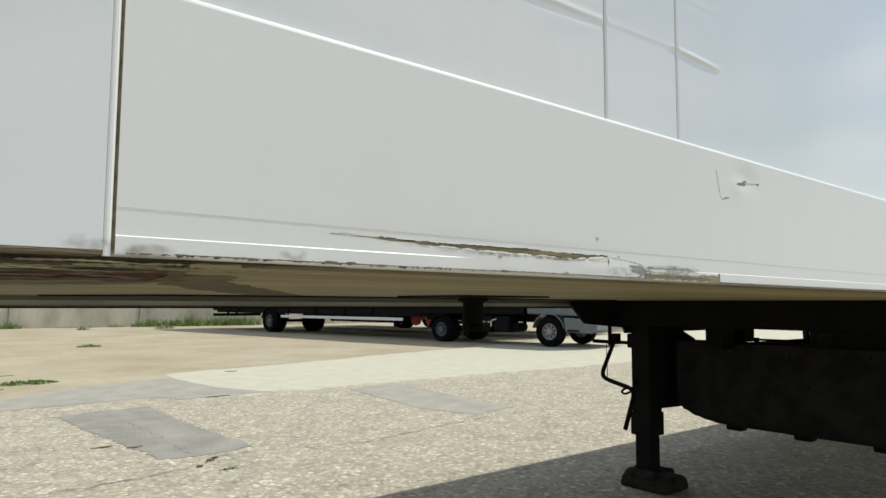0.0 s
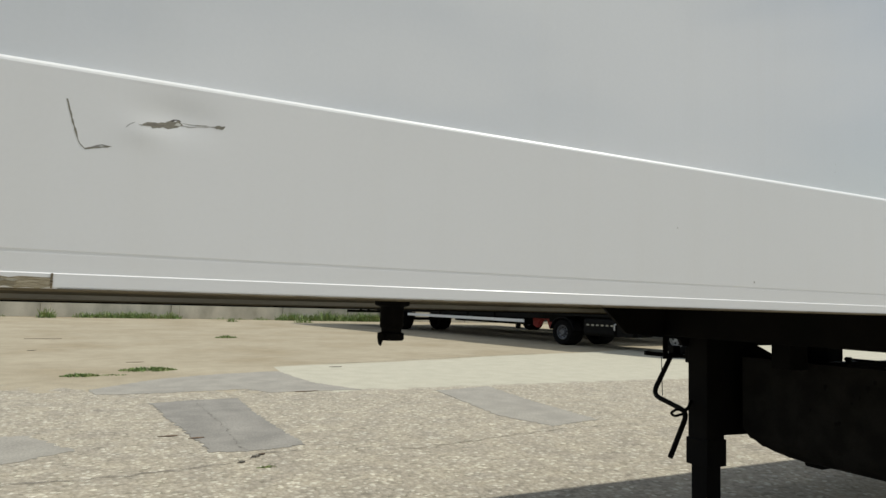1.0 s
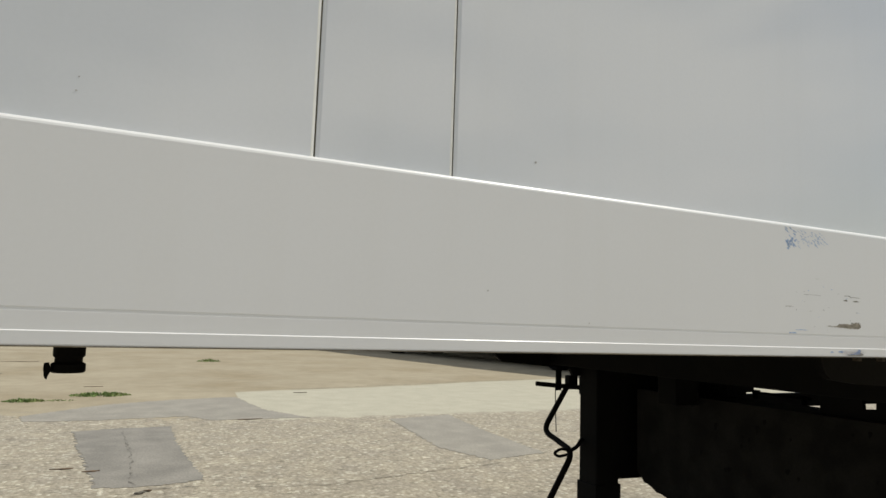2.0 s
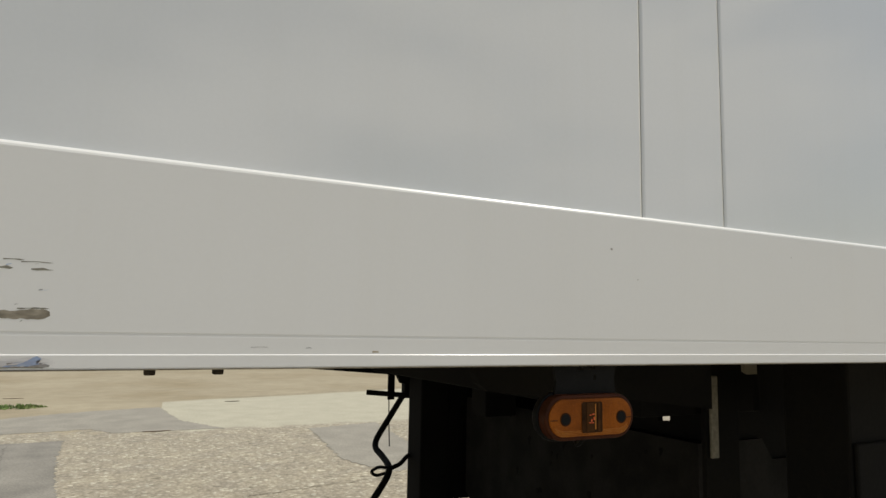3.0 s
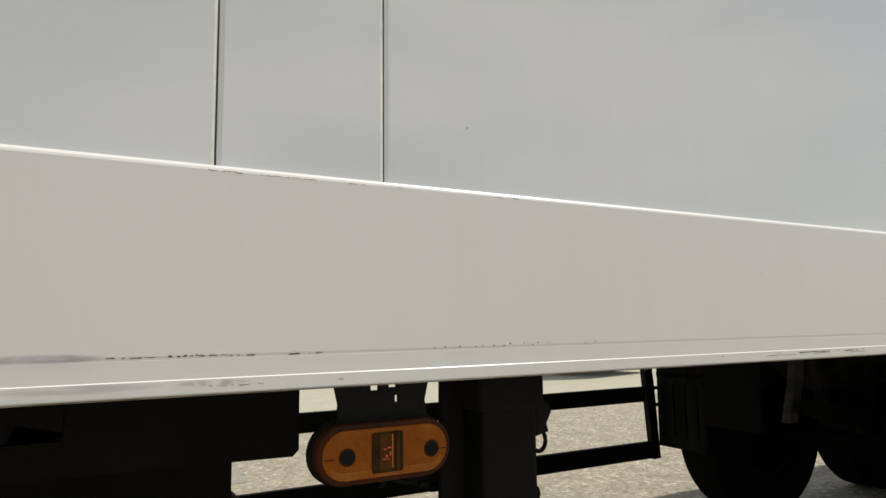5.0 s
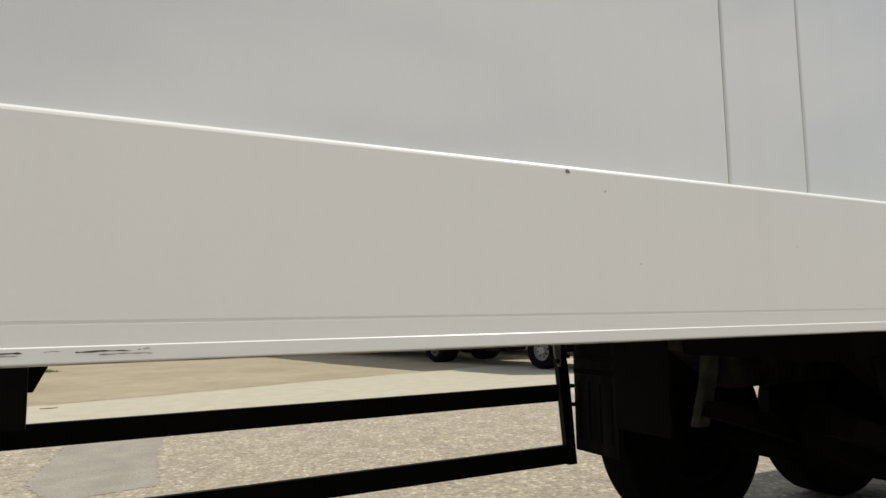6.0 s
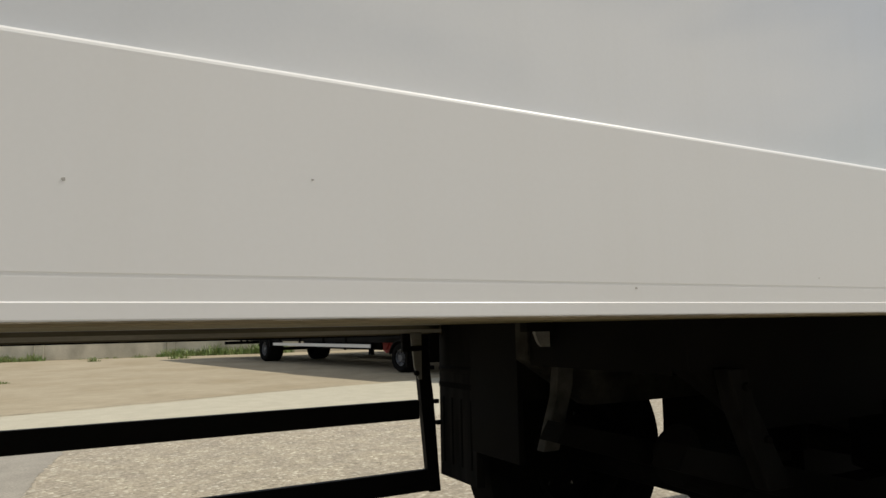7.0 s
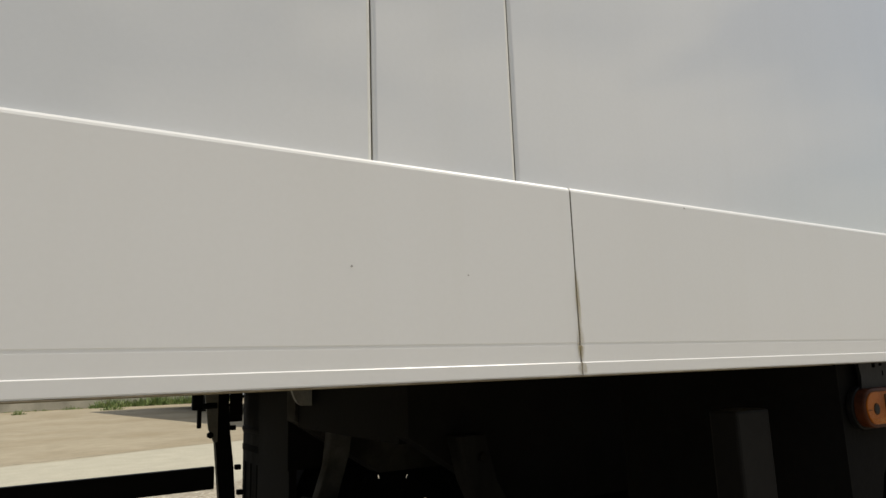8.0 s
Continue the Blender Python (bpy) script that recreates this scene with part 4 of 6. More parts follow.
for k in range(14):
    bx, bz = rng.uniform(1.385, 1.412), rng.uniform(1.1388, 1.1455)
    streak([(bx, bz), (bx + rng.uniform(0.003, 0.008), bz + rng.uniform(0.0, 0.0014))], rng.uniform(0.0004, 0.0012), 0.0003, (M_BLUE, M_OLIVE, M_GREYSCUFF, M_BLUE)[k % 4], "paint_smear", "blue and grey smear on the rail foot", seed=970 + k)
scrap([(1.4005, 1.1400), (1.4040, 1.1420), (1.4075, 1.1444), (1.4118, 1.1456), (1.4142, 1.1448), (1.4120, 1.1432), (1.4132, 1.1412), (1.4100, 1.1398), (1.4050, 1.1392)], 0.0003, M_BLUE, "paint_smear", "blue paint rubbed on the rail foot", seed=991, jitter=0.0006, step=0.0015)
scrap([(1.4070, 1.1388), (1.4185, 1.1386), (1.4192, 1.1402), (1.4150, 1.1412), (1.4100, 1.1404)], 0.0003, M_GREYSCUFF, "scuff", "grey rub on the rail foot", seed=992, jitter=0.0005, step=0.0015)
film(1.372, 1.424, 1.1378, 1.1472, M_FILMLILAC, "rubbed_smear", "lilac-grey rub on the rail foot", y=-0.0012)
for x0, x1, z, w, mat in ((1.289, 1.302, 1.163, 0.002, M_BLUE), (1.300, 1.322, 1.1665, 0.001, M_BLUE), (1.358, 1.364, 1.142, 0.002, M_BLUE), (1.372, 1.382, 1.1425, 0.002, M_BLUE),
                          (1.390, 1.416, 1.1388, 0.0012, M_OLIVE), (1.388, 1.400, 1.2086, 0.0010, M_OLIVE), (1.398, 1.417, 1.2074, 0.0009, M_OLIVE), (1.386, 1.394, 1.2030, 0.002, M_OLIVE),
                          (1.404, 1.417, 1.2027, 0.0018, M_OLIVE), (1.284, 1.298, 1.1925, 0.0007, M_OLIVE),
                          (1.315, 1.345, 1.207, 0.0004, M_GREYSCUFF), (1.336, 1.345, 1.226, 0.0008, M_BEAD), (1.645, 1.651, 1.149, 0.0022, M_CREAMSPOT), (1.548, 1.562, 1.1525, 0.0004, M_GREYSCUFF),
                          (1.590, 1.595, 1.152, 0.0006, M_GREYSCUFF), (2.961, 2.967, 1.1392, 0.0012, M_DIRT), (2.990, 2.994, 1.1390, 0.0010, M_DIRT), (3.036, 3.046, 1.1445, 0.0013, M_GREYSCUFF)):
    streak([(x0, z), ((x0 + x1) / 2, z + 0.0003), (x1, z)], w, 0.0002 if z > 1.1474 else 0.0014, mat, "scuff", "scuffed paint", seed=int(x0 * 1000))
def worn_line(a, b, z, thick, cover, seed, y_out=0.0002):
    """Paint worn through along an edge: a broken run of thin ragged dashes."""
    rng_ = random.Random(seed)
    x = a
    while x < b:
        length = rng_.uniform(0.0015, 0.009)
        if rng_.random() < cover:
            w = thick * rng_.uniform(0.35, 1.1)
            streak([(x, z + rng_.uniform(-0.0004, 0.0004)), (x + length / 2, z + rng_.uniform(-0.0002, 0.0005)), (min(x + length, b), z)], w, y_out, M_DIRT if rng_.random() < 0.45 else M_OLIVE, "paint_chip", "paint worn through along the edge", seed=rng_.randrange(9999))
        x += length + rng_.uniform(0.0003, 0.004)


worn_line(-0.875, -0.405, 1.1376, 0.0018, 0.85, 498)
worn_line(2.945, 3.03, 1.1618, 0.0012, 0.6, 501)
worn_line(3.100, 3.172, 1.1617, 0.0015, 0.9, 502)
worn_line(3.172, 3.238, 1.1610, 0.0011, 0.75, 503)
worn_line(3.174, 3.236, 1.2833, 0.0008, 0.85, 504)
worn_line(3.152, 3.172, 1.2836, 0.0006, 0.5, 505)
worn_line(3.255, 3.272, 1.2834, 0.0007, 0.7, 506)
worn_line(3.286, 3.320, 1.2835, 0.0006, 0.5, 507)
worn_line(3.34, 3.42, 1.2836, 0.0006, 0.3, 508)
worn_line(3.152, 3.200, 1.1421, 0.0008, 0.5, 509, 0.0010)
worn_line(3.222, 3.252, 1.1419, 0.0007, 0.5, 510, 0.0010)
worn_line(3.64, 3.93, 1.1445, 0.0008, 0.25, 511, 0.0010)
film(3.020, 3.105, 1.1592, 1.1655, M_FILMLILAC, "rubbed_smear", "lilac-grey rubbed smear along the groove", y=-0.0003)
film(3.050, 3.100, 1.1598, 1.1650, M_FILMLILAC, "rubbed_smear", "lilac-grey rubbed smear along the groove", y=-0.0005)
film(3.035, 3.135, 1.1410, 1.1472, M_FILMLILAC, "rubbed_smear", "lilac-grey rubbed smear on the rail foot", y=-0.0012)
film(3.135, 3.190, 1.1420, 1.1466, M_FILMFAINT, "rubbed_smear", "faint rubbed smear on the rail foot", y=-0.0012)
for i, x in enumerate((3.3255, 3.3345, 3.3475, 3.3625, 3.3690, 3.3795, 3.3895, 3.3955, 3.4095, 3.4180, 3.4235, 3.4345, 3.4755, 3.4865)):
    z = 1.1618 + (0.0016 if 6 < i < 14 else 0.0004) * (i % 3 > 0)
    streak([(x - 0.0008, z), (x + 0.0012, z + 0.0004)], 0.0009 + 0.0003 * (i % 2), 0.0002, M_DIRT if i % 4 else M_GREYSCUFF, "paint_chip", "chipped paint along the groove", seed=700 + i)
for x0, x1, z, w, mat in ((3.718, 3.772, 1.1422, 0.0008, M_GREYSCUFF), (3.774, 3.832, 1.1440, 0.0013, M_DIRT), (3.80, 3.83, 1.1425, 0.0008, M_GREYSCUFF), (3.858, 3.888, 1.1436, 0.0011, M_DIRT), (3.87, 3.90, 1.1418, 0.0010, M_GREYSCUFF)):
    streak([(x0, z), ((x0 + x1) / 2, z + 0.0004), (x1, z)], w, 0.0014, mat, "scuff", "scuffed lower edge", seed=int(x0 * 1000))
# Flies and specks.
for x, z, r, y in ((0.418, 1.168, 0.0013, 0), (0.573, 1.311, 0.0009, FACE), (0.574, 1.321, 0.0007, FACE), (1.896, 1.251, 0.0015, 0), (1.93, 1.222, 0.0009, 0), (4.221, 1.282, 0.0026, 0), (4.262, 1.268, 0.0011, 0),
                   (4.681, 1.210, 0.0012, 0), (4.812, 1.221, 0.0010, 0), (4.52, 1.228, 0.0010, 0), (4.30, 1.205, 0.0010, 0), (-0.476, 1.172, 0.0022, 0), (-0.444, 1.157, 0.0014, 0), (5.62, 1.213, 0.0010, 0),
                   (5.71, 1.211, 0.0008, 0), (5.95, 1.283, 0.0012, 0), (0.95, 1.312, 0.0012, FACE), (0.90, 1.19, 0.0008, 0), (1.01, 1.165, 0.0007, 0), (0.30, 1.22, 0.0007, 0), (2.40, 1.33, 0.0009, FACE),
                   (3.36, 1.34, 0.0011, FACE), (5.07, 1.158, 0.0012, 0), (5.30, 1.17, 0.0007, 0), (3.72, 1.23, 0.0007, 0), (2.17, 1.26, 0.0007, 0), (-0.60, 1.149, 0.0018, -0.0015), (-0.52, 1.139, 0.0022, -0.0015)):
    k = [(x + 0.75 * r * math.cos(a) * 1.2, z + 0.75 * r * math.sin(a)) for a in (i * math.pi / 4 for i in range(8))]
    part("speck", prism(ragged(k, 1, r * 0.25, int(x * 999) % 777), "y", y - 0.0002, y + 0.0003), M_SPECKDARK if r > 0.0024 else M_SPECK, trailer)
# Brown run below the rail joint, rotten panel under the corner.
film(5.8060, 5.8180, 1.1370, 1.1480, M_FILMRUN, "stain", "brown stain below the joint", y=-0.0016)
film(5.8080, 5.8165, 1.1450, 1.1780, M_FILMRUN, "stain", "brown run beside the joint", y=-0.0005)
film(5.8095, 5.8150, 1.1600, 1.2250, M_FILMRUN, "stain", "faint brown run beside the joint", y=-0.0005)
bm = prism(ragged([(-1.09, 0.034), (-0.845, 0.034), (-0.80, 0.13), (-0.775, 0.22), (-0.83, 0.34), (-1.09, 0.42)], 0.03, 0.008, 15), "z", 1.1335, 1.142)
film(-0.908, -0.8790, 1.1365, 1.1475, M_FILMFAINT, "corner_stain", "faint grey stain at the corner", y=-0.0005)
film(-0.8802, -0.8480, 1.1345, 1.1440, M_FILMBROWN, "corner_stain", "brown stain at the corner", y=-0.0016)
film(-0.79, -0.765, 1.1376, 1.1460, M_FILMFAINT, "corner_stain", "pale brown stain on the rail foot", y=-0.0016)
part("rotten_patch", bm, M_ROT, trailer, "rotten brown plywood at the front corner")


def ply_layer(x0, x1, y0, y1, z, amp, material, seed, fade=0.035):
    """One delaminated sheet of the floor's plywood, with a torn lower edge."""
    rng = random.Random(seed)
    ph = [rng.uniform(0, 6.28) for _ in range(3)]
    n_steps = int((x1 - x0) / 0.005)
    low = []
    for k in range(n_steps + 1):
        x = x0 + (x1 - x0) * k / n_steps
        wave = amp * (0.75 * math.sin(31 * x + ph[0]) + 0.45 * math.sin(97 * x + ph[1]) + 0.3 * math.sin(240 * x + ph[2]) + rng.uniform(-0.3, 0.3))
        fray = min(1.0, max(0.0, (x1 - x) / fade)) ** 0.6
        low.append((x, min(1.1383, 1.1384 + (z + wave - 1.1384) * fray)))
    return part("ply_layer", prism(low + [(x1 + 0.001, 1.1385), (x0, 1.1385)], "y", y0, y1), material, trailer)


part("corner_edge", box(X0 + 0.002, -0.887, -0.0006, 0.020, 1.1362, 1.1388, 0.0006), M_ROT, trailer, "brown dirty lower edge of the corner")
# This dark ply runs on past the rot to paint shade below the rail.
ply_layer(-1.10, -0.700, 0.0215, 0.032, 1.1345, 0.0008, M_ROTDARK, 1, 0.16)
ply_layer(-1.10, -0.835, 0.033, 0.046, 1.1330, 0.0009, M_ROTGREY, 2)
ply_layer(-1.10, -0.860, 0.0465, 0.060, 1.1318, 0.0009, M_ROT, 3)
ply_layer(-1.10, -0.830, 0.0605, 0.074, 1.1308, 0.0010, M_ROTGREY, 4)
ply_layer(-1.10, -0.880, 0.0745, 0.090, 1.1298, 0.0010, M_ROT, 9)
ply_layer(-1.10, -0.815, 0.0905, 0.125, 1.1286, 0.0014, M_ROTRED, 5, 0.02)
ply_layer(-1.10, -0.905, 0.1255, 0.150, 1.1280, 0.0012, M_ROTDARK, 6)
ply_layer(-1.10, -0.800, 0.1505, 0.200, 1.1284, 0.0010, M_ROTRED, 10, 0.02)
ply_layer(-1.10, -0.840, 0.2005, 0.270, 1.1290, 0.0009, M_ROTPALE, 7, 0.10)
ply_layer(-1.10, -0.740, 0.2705, 0.400, 1.1302, 0.0007, M_ROTPALE, 8, 0.14)
ply_layer(-1.10, -0.700, 0.4005, 0.560, 1.1316, 0.0006, M_ROTPALE, 11, 0.16)
for x0, x1, y, z, w, seed in ((-0.925, -0.845, 0.0355, 1.1327, 0.0013, 31), (-0.90, -0.835, 0.0605, 1.1309, 0.0013, 32), (-1.0, -0.90, 0.0845, 1.1296, 0.0010, 33),
                              (-0.93, -0.81, 0.1705, 1.1298, 0.0007, 34), (-0.88, -0.75, 0.2605, 1.1306, 0.0006, 35), (-0.96, -0.86, 0.0995, 1.1282, 0.0009, 36)):
    streak([(x0, z), (x0 * 0.6 + x1 * 0.4, z + 0.0005), (x0 * 0.25 + x1 * 0.75, z - 0.0004), (x1, z + 0.0002)], w, 0.0012, M_TEAR, "ply_crack", "dark crack between the plies", y=y, seed=seed)

# Long thin dark strip running diagonally under the floor.
part("dark_streak", prism(ragged([(-0.79, 0.30), (-0.70, 0.27), (-0.61, 0.50), (-0.46, 0.75), (-0.20, 1.20), (0.12, 1.72), (0.0, 1.82), (-0.30, 1.32), (-0.56, 0.86), (-0.69, 0.57), (-0.75, 0.41)], 0.04, 0.012, 77), "z", 1.1382, 1.1389), M_TEAR, trailer, "long dark streak across the plywood underside")

# Kingpin on its plate.
kp = part("kingpin", lathe([(1.138, 0.0), (1.138, 0.050), (1.122, 0.050), (1.116, 0.034), (1.060, 0.0335), (1.056, 0.029), (1.046, 0.029), (1.042, 0.036), (1.026, 0.0365), (1.022, 0.033), (1.022, 0.0)], (0.522, 1.275, 0), "z", 28), M_CHASSIS, trailer, "greasy black kingpin")
part("grease_drip", prism(ragged([(0.475, 1.045), (0.485, 1.045), (0.49, 1.030), (0.482, 1.008), (0.478, 1.012), (0.474, 1.03)], 0.006, 0.001, 9), "y", 1.25, 1.262), M_CHASSIS, kp)
# Thin black sheet standing in for the shadow line above the far lip.
part("shade_sheet", prism([(-0.55, 2.49), (-0.30, 1.92), (0.05, 1.78), (2.0, 1.78), (2.0, 2.49)], "z", 1.1335, 1.1388), M_CHASSIS, trailer)
part("kingpin_plate", box(0.34, 0.70, 1.10, 1.45, 1.1338, 1.1388), M_CHASSIS, trailer)


def marker_lamp(x, zc=1.087, y=0.012):
    """Amber side marker in a black holder on a slotted bracket; x is its left end."""
    w, h = 0.112, 0.047
    lamp = part("marker_lamp", prism(rounded(x, x + w, zc - h / 2, zc + h / 2, h / 2 - 0.0002, 10), "y", y + 0.008, y + 0.016, 0.0015), M_PLASTIC, trailer, "amber oval side marker lamp in a black holder")
    e = 0.0020
    part("lens", prism(rounded(x + e, x + w - e, zc - h / 2 + e, zc + h / 2 - e, h / 2 - e - 0.0002, 10), "y", y - 0.0032, y + 0.0095, 0.0022), M_AMBERRIM, lamp, "dark edge of the amber lens")
    e = 0.0058
    part("lens_face", prism(rounded(x + e, x + w - e, zc - h / 2 + e, zc + h / 2 - e, h / 2 - e - 0.0002, 10), "y", y - 0.0044, y - 0.0026, 0.0012), M_AMBER, lamp, "ribbed amber lens")
    # Prism cells along the lower and upper rim, fine ribs over the right half.
    bm = bmesh.new()
    for row in range(4):
        for k in range(70):
            px_ = x + 0.0125 + k / 69 * (w - 0.025) + 0.0006 * (row % 2)
            over = max(0.0, abs(px_ - x - w / 2) - (w / 2 - h / 2))
            lift = (h / 2 - 0.0070) - math.sqrt(max(0.0, (h / 2 - 0.0070) ** 2 - over ** 2))
            zz = zc - (h / 2 - 0.0070 - lift - 0.0014 * row)
            box(px_ - 0.00035, px_ + 0.00035, y - 0.0047, y - 0.0040, zz - 0.0004, zz + 0.0004, bm=bm)
    tagged(part("lens_cells", bm, M_AMBERCELL, lamp), "fine prism cells moulded in the lens", kind="stuff")
    for k in range(8):
        xr = x + 0.0715 + 0.0017 * k
        part("lens_rib", box(xr, xr + 0.0006, y - 0.00455, y - 0.0040, zc - 0.012, zc + 0.013), M_AMBER, lamp)
    part("lens_window", prism(rounded(x + 0.0435, x + 0.0685, zc - 0.0145, zc + 0.0145, 0.002, 3), "y", y - 0.0050, y - 0.003), M_AMBERDARK, lamp, "dark brown lens window")
    part("bulb_column", box(x + 0.0495, x + 0.0585, y - 0.0054, y - 0.0049, zc - 0.0135, zc + 0.0135), M_AMBERMID, lamp)
    part("bulb_column", box(x + 0.0630, x + 0.0655, y - 0.0054, y - 0.0049, zc - 0.0135, zc + 0.0135), M_AMBERMID, lamp)
    part("light_pipe", box(x + 0.0592, x + 0.0602, y - 0.0056, y - 0.0049, zc - 0.0115, zc + 0.0125), M_AMBERCELL, lamp)
    # Glints in the lens window, painted as small red-orange bits.
    for gx, gz, gw, gh in ((0.0535, 0.0022, 0.0022, 0.0008), (0.0570, 0.0030, 0.0028, 0.0010), (0.0548, -0.0030, 0.0014, 0.0024), (0.0578, -0.0012, 0.0012, 0.0028), (0.0530, -0.0050, 0.0026, 0.0008), (0.0563, -0.0052, 0.0018, 0.0008)):
        part("reflector_glint", box(x + gx - gw / 2, x + gx + gw / 2, y - 0.0058, y - 0.0053, zc + gz - gh / 2, zc + gz + gh / 2), M_REDGLOW, lamp)
    for hx in (x + 0.0245, x + w - 0.0195):
        part("screw_recess", cyl((hx, y - 0.0050, zc - 0.001), (hx, y - 0.0030, zc - 0.001), 0.0050, seg=16), M_PLASTIC, lamp)
        part("recess_rim", lathe([(-0.0047, 0.0050), (-0.0047, 0.0064), (-0.0030, 0.0066), (-0.0030, 0.0050)], (hx, y, zc - 0.001), "y", 20), M_AMBERDARK, lamp)
    for hx in (x + 0.007, x + w - 0.015):
        part("mould_line", box(hx, hx + 0.008, y - 0.0047, y - 0.0040, zc - 0.0020, zc - 0.0012), M_AMBERRIM, lamp)
    # Bracket: waisted plate with a slot and two small open notches.
    yb, ye = y + 0.006, y + 0.010
    bx = x + 0.019
    z0, z1 = zc + h / 2 - 0.006, 1.1385
    for a, b in ((0.0, 0.0280), (0.0525, 0.0765)):
        bowed = 0.003
        pts = [(bx + a, z0), (bx + b, z0), (bx + b, z1), (bx + a, z1), (bx + a, z1 - 0.004), (bx + a + (bowed if a == 0 else 0), (z0 + z1) / 2)]
        if a:
            pts = [(bx + a, z0), (bx + b, z0), (bx + b - bowed, (z0 + z1) / 2), (bx + b, z1 - 0.004), (bx + b, z1), (bx + a, z1)]
        part("bracket", prism(pts, "y", yb, ye), M_PLASTIC, lamp)
    for a, b, c, d in ((0.0280, 0.0525, z0, z0 + 0.0165), (0.0280, 0.0480, z0 + 0.0165, z0 + 0.0220), (0.0512, 0.0525, z0 + 0.0165, z0 + 0.0220), (0.0280, 0.0525, z0 + 0.0220, z0 + 0.0262),
                       (0.0350, 0.0428, z0 + 0.0262, z1), (0.0500, 0.0525, z0 + 0.0262, z1), (0.0428, 0.0500, z0 + 0.0262, z0 + 0.0278)):
        part("bracket", box(bx + a, bx + b, yb, ye, c, d), M_PLASTIC, lamp)
    part("cable", tube(arc([(x + 0.07, y + 0.02, zc - 0.02), (x + 0.065, y + 0.03, zc - 0.034), (x + 0.078, y + 0.05, zc - 0.03), (x + 0.085, y + 0.08, 1.12)], 0.01), 0.0022, 8), M_PLASTIC, lamp)
    return lamp


for lx in (1.820, 3.233, 6.2225):
    marker_lamp(lx)
for cx in (1.483, 1.533):
    part("cable_clip", box(cx - 0.004, cx + 0.004, 0.044, 0.052, 1.1296, 1.139, 0.001), M_ROTDARK, trailer)

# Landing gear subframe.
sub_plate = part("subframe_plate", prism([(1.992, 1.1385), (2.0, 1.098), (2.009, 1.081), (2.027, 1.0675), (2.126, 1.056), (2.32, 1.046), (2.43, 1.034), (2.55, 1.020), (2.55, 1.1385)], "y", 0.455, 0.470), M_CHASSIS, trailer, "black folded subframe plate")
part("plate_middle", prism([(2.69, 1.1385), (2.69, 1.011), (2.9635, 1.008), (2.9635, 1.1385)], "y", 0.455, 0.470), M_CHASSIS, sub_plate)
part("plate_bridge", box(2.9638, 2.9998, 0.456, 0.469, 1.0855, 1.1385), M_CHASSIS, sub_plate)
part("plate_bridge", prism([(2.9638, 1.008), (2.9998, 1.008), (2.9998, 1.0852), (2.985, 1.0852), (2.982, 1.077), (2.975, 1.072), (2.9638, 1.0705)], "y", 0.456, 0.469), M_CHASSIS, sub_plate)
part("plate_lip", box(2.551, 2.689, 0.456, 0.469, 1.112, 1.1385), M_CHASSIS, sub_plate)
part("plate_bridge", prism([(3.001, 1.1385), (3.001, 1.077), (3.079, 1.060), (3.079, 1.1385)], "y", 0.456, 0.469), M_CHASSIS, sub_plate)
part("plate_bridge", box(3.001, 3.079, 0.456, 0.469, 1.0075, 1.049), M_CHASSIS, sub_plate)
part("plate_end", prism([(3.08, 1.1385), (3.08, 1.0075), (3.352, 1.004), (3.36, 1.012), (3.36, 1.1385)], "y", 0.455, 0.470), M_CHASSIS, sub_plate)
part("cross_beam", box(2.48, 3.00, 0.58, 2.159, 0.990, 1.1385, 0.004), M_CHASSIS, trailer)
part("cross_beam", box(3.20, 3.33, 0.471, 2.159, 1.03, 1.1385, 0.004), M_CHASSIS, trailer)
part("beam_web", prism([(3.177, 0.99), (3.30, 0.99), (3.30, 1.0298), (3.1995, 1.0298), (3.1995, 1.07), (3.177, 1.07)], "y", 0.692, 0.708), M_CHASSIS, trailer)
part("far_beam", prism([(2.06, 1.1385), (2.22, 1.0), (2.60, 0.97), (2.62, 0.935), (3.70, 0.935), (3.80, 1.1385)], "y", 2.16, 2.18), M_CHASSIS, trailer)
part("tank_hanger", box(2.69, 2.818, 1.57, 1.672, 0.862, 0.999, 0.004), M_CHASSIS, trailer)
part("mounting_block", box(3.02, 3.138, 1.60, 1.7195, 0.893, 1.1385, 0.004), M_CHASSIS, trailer)


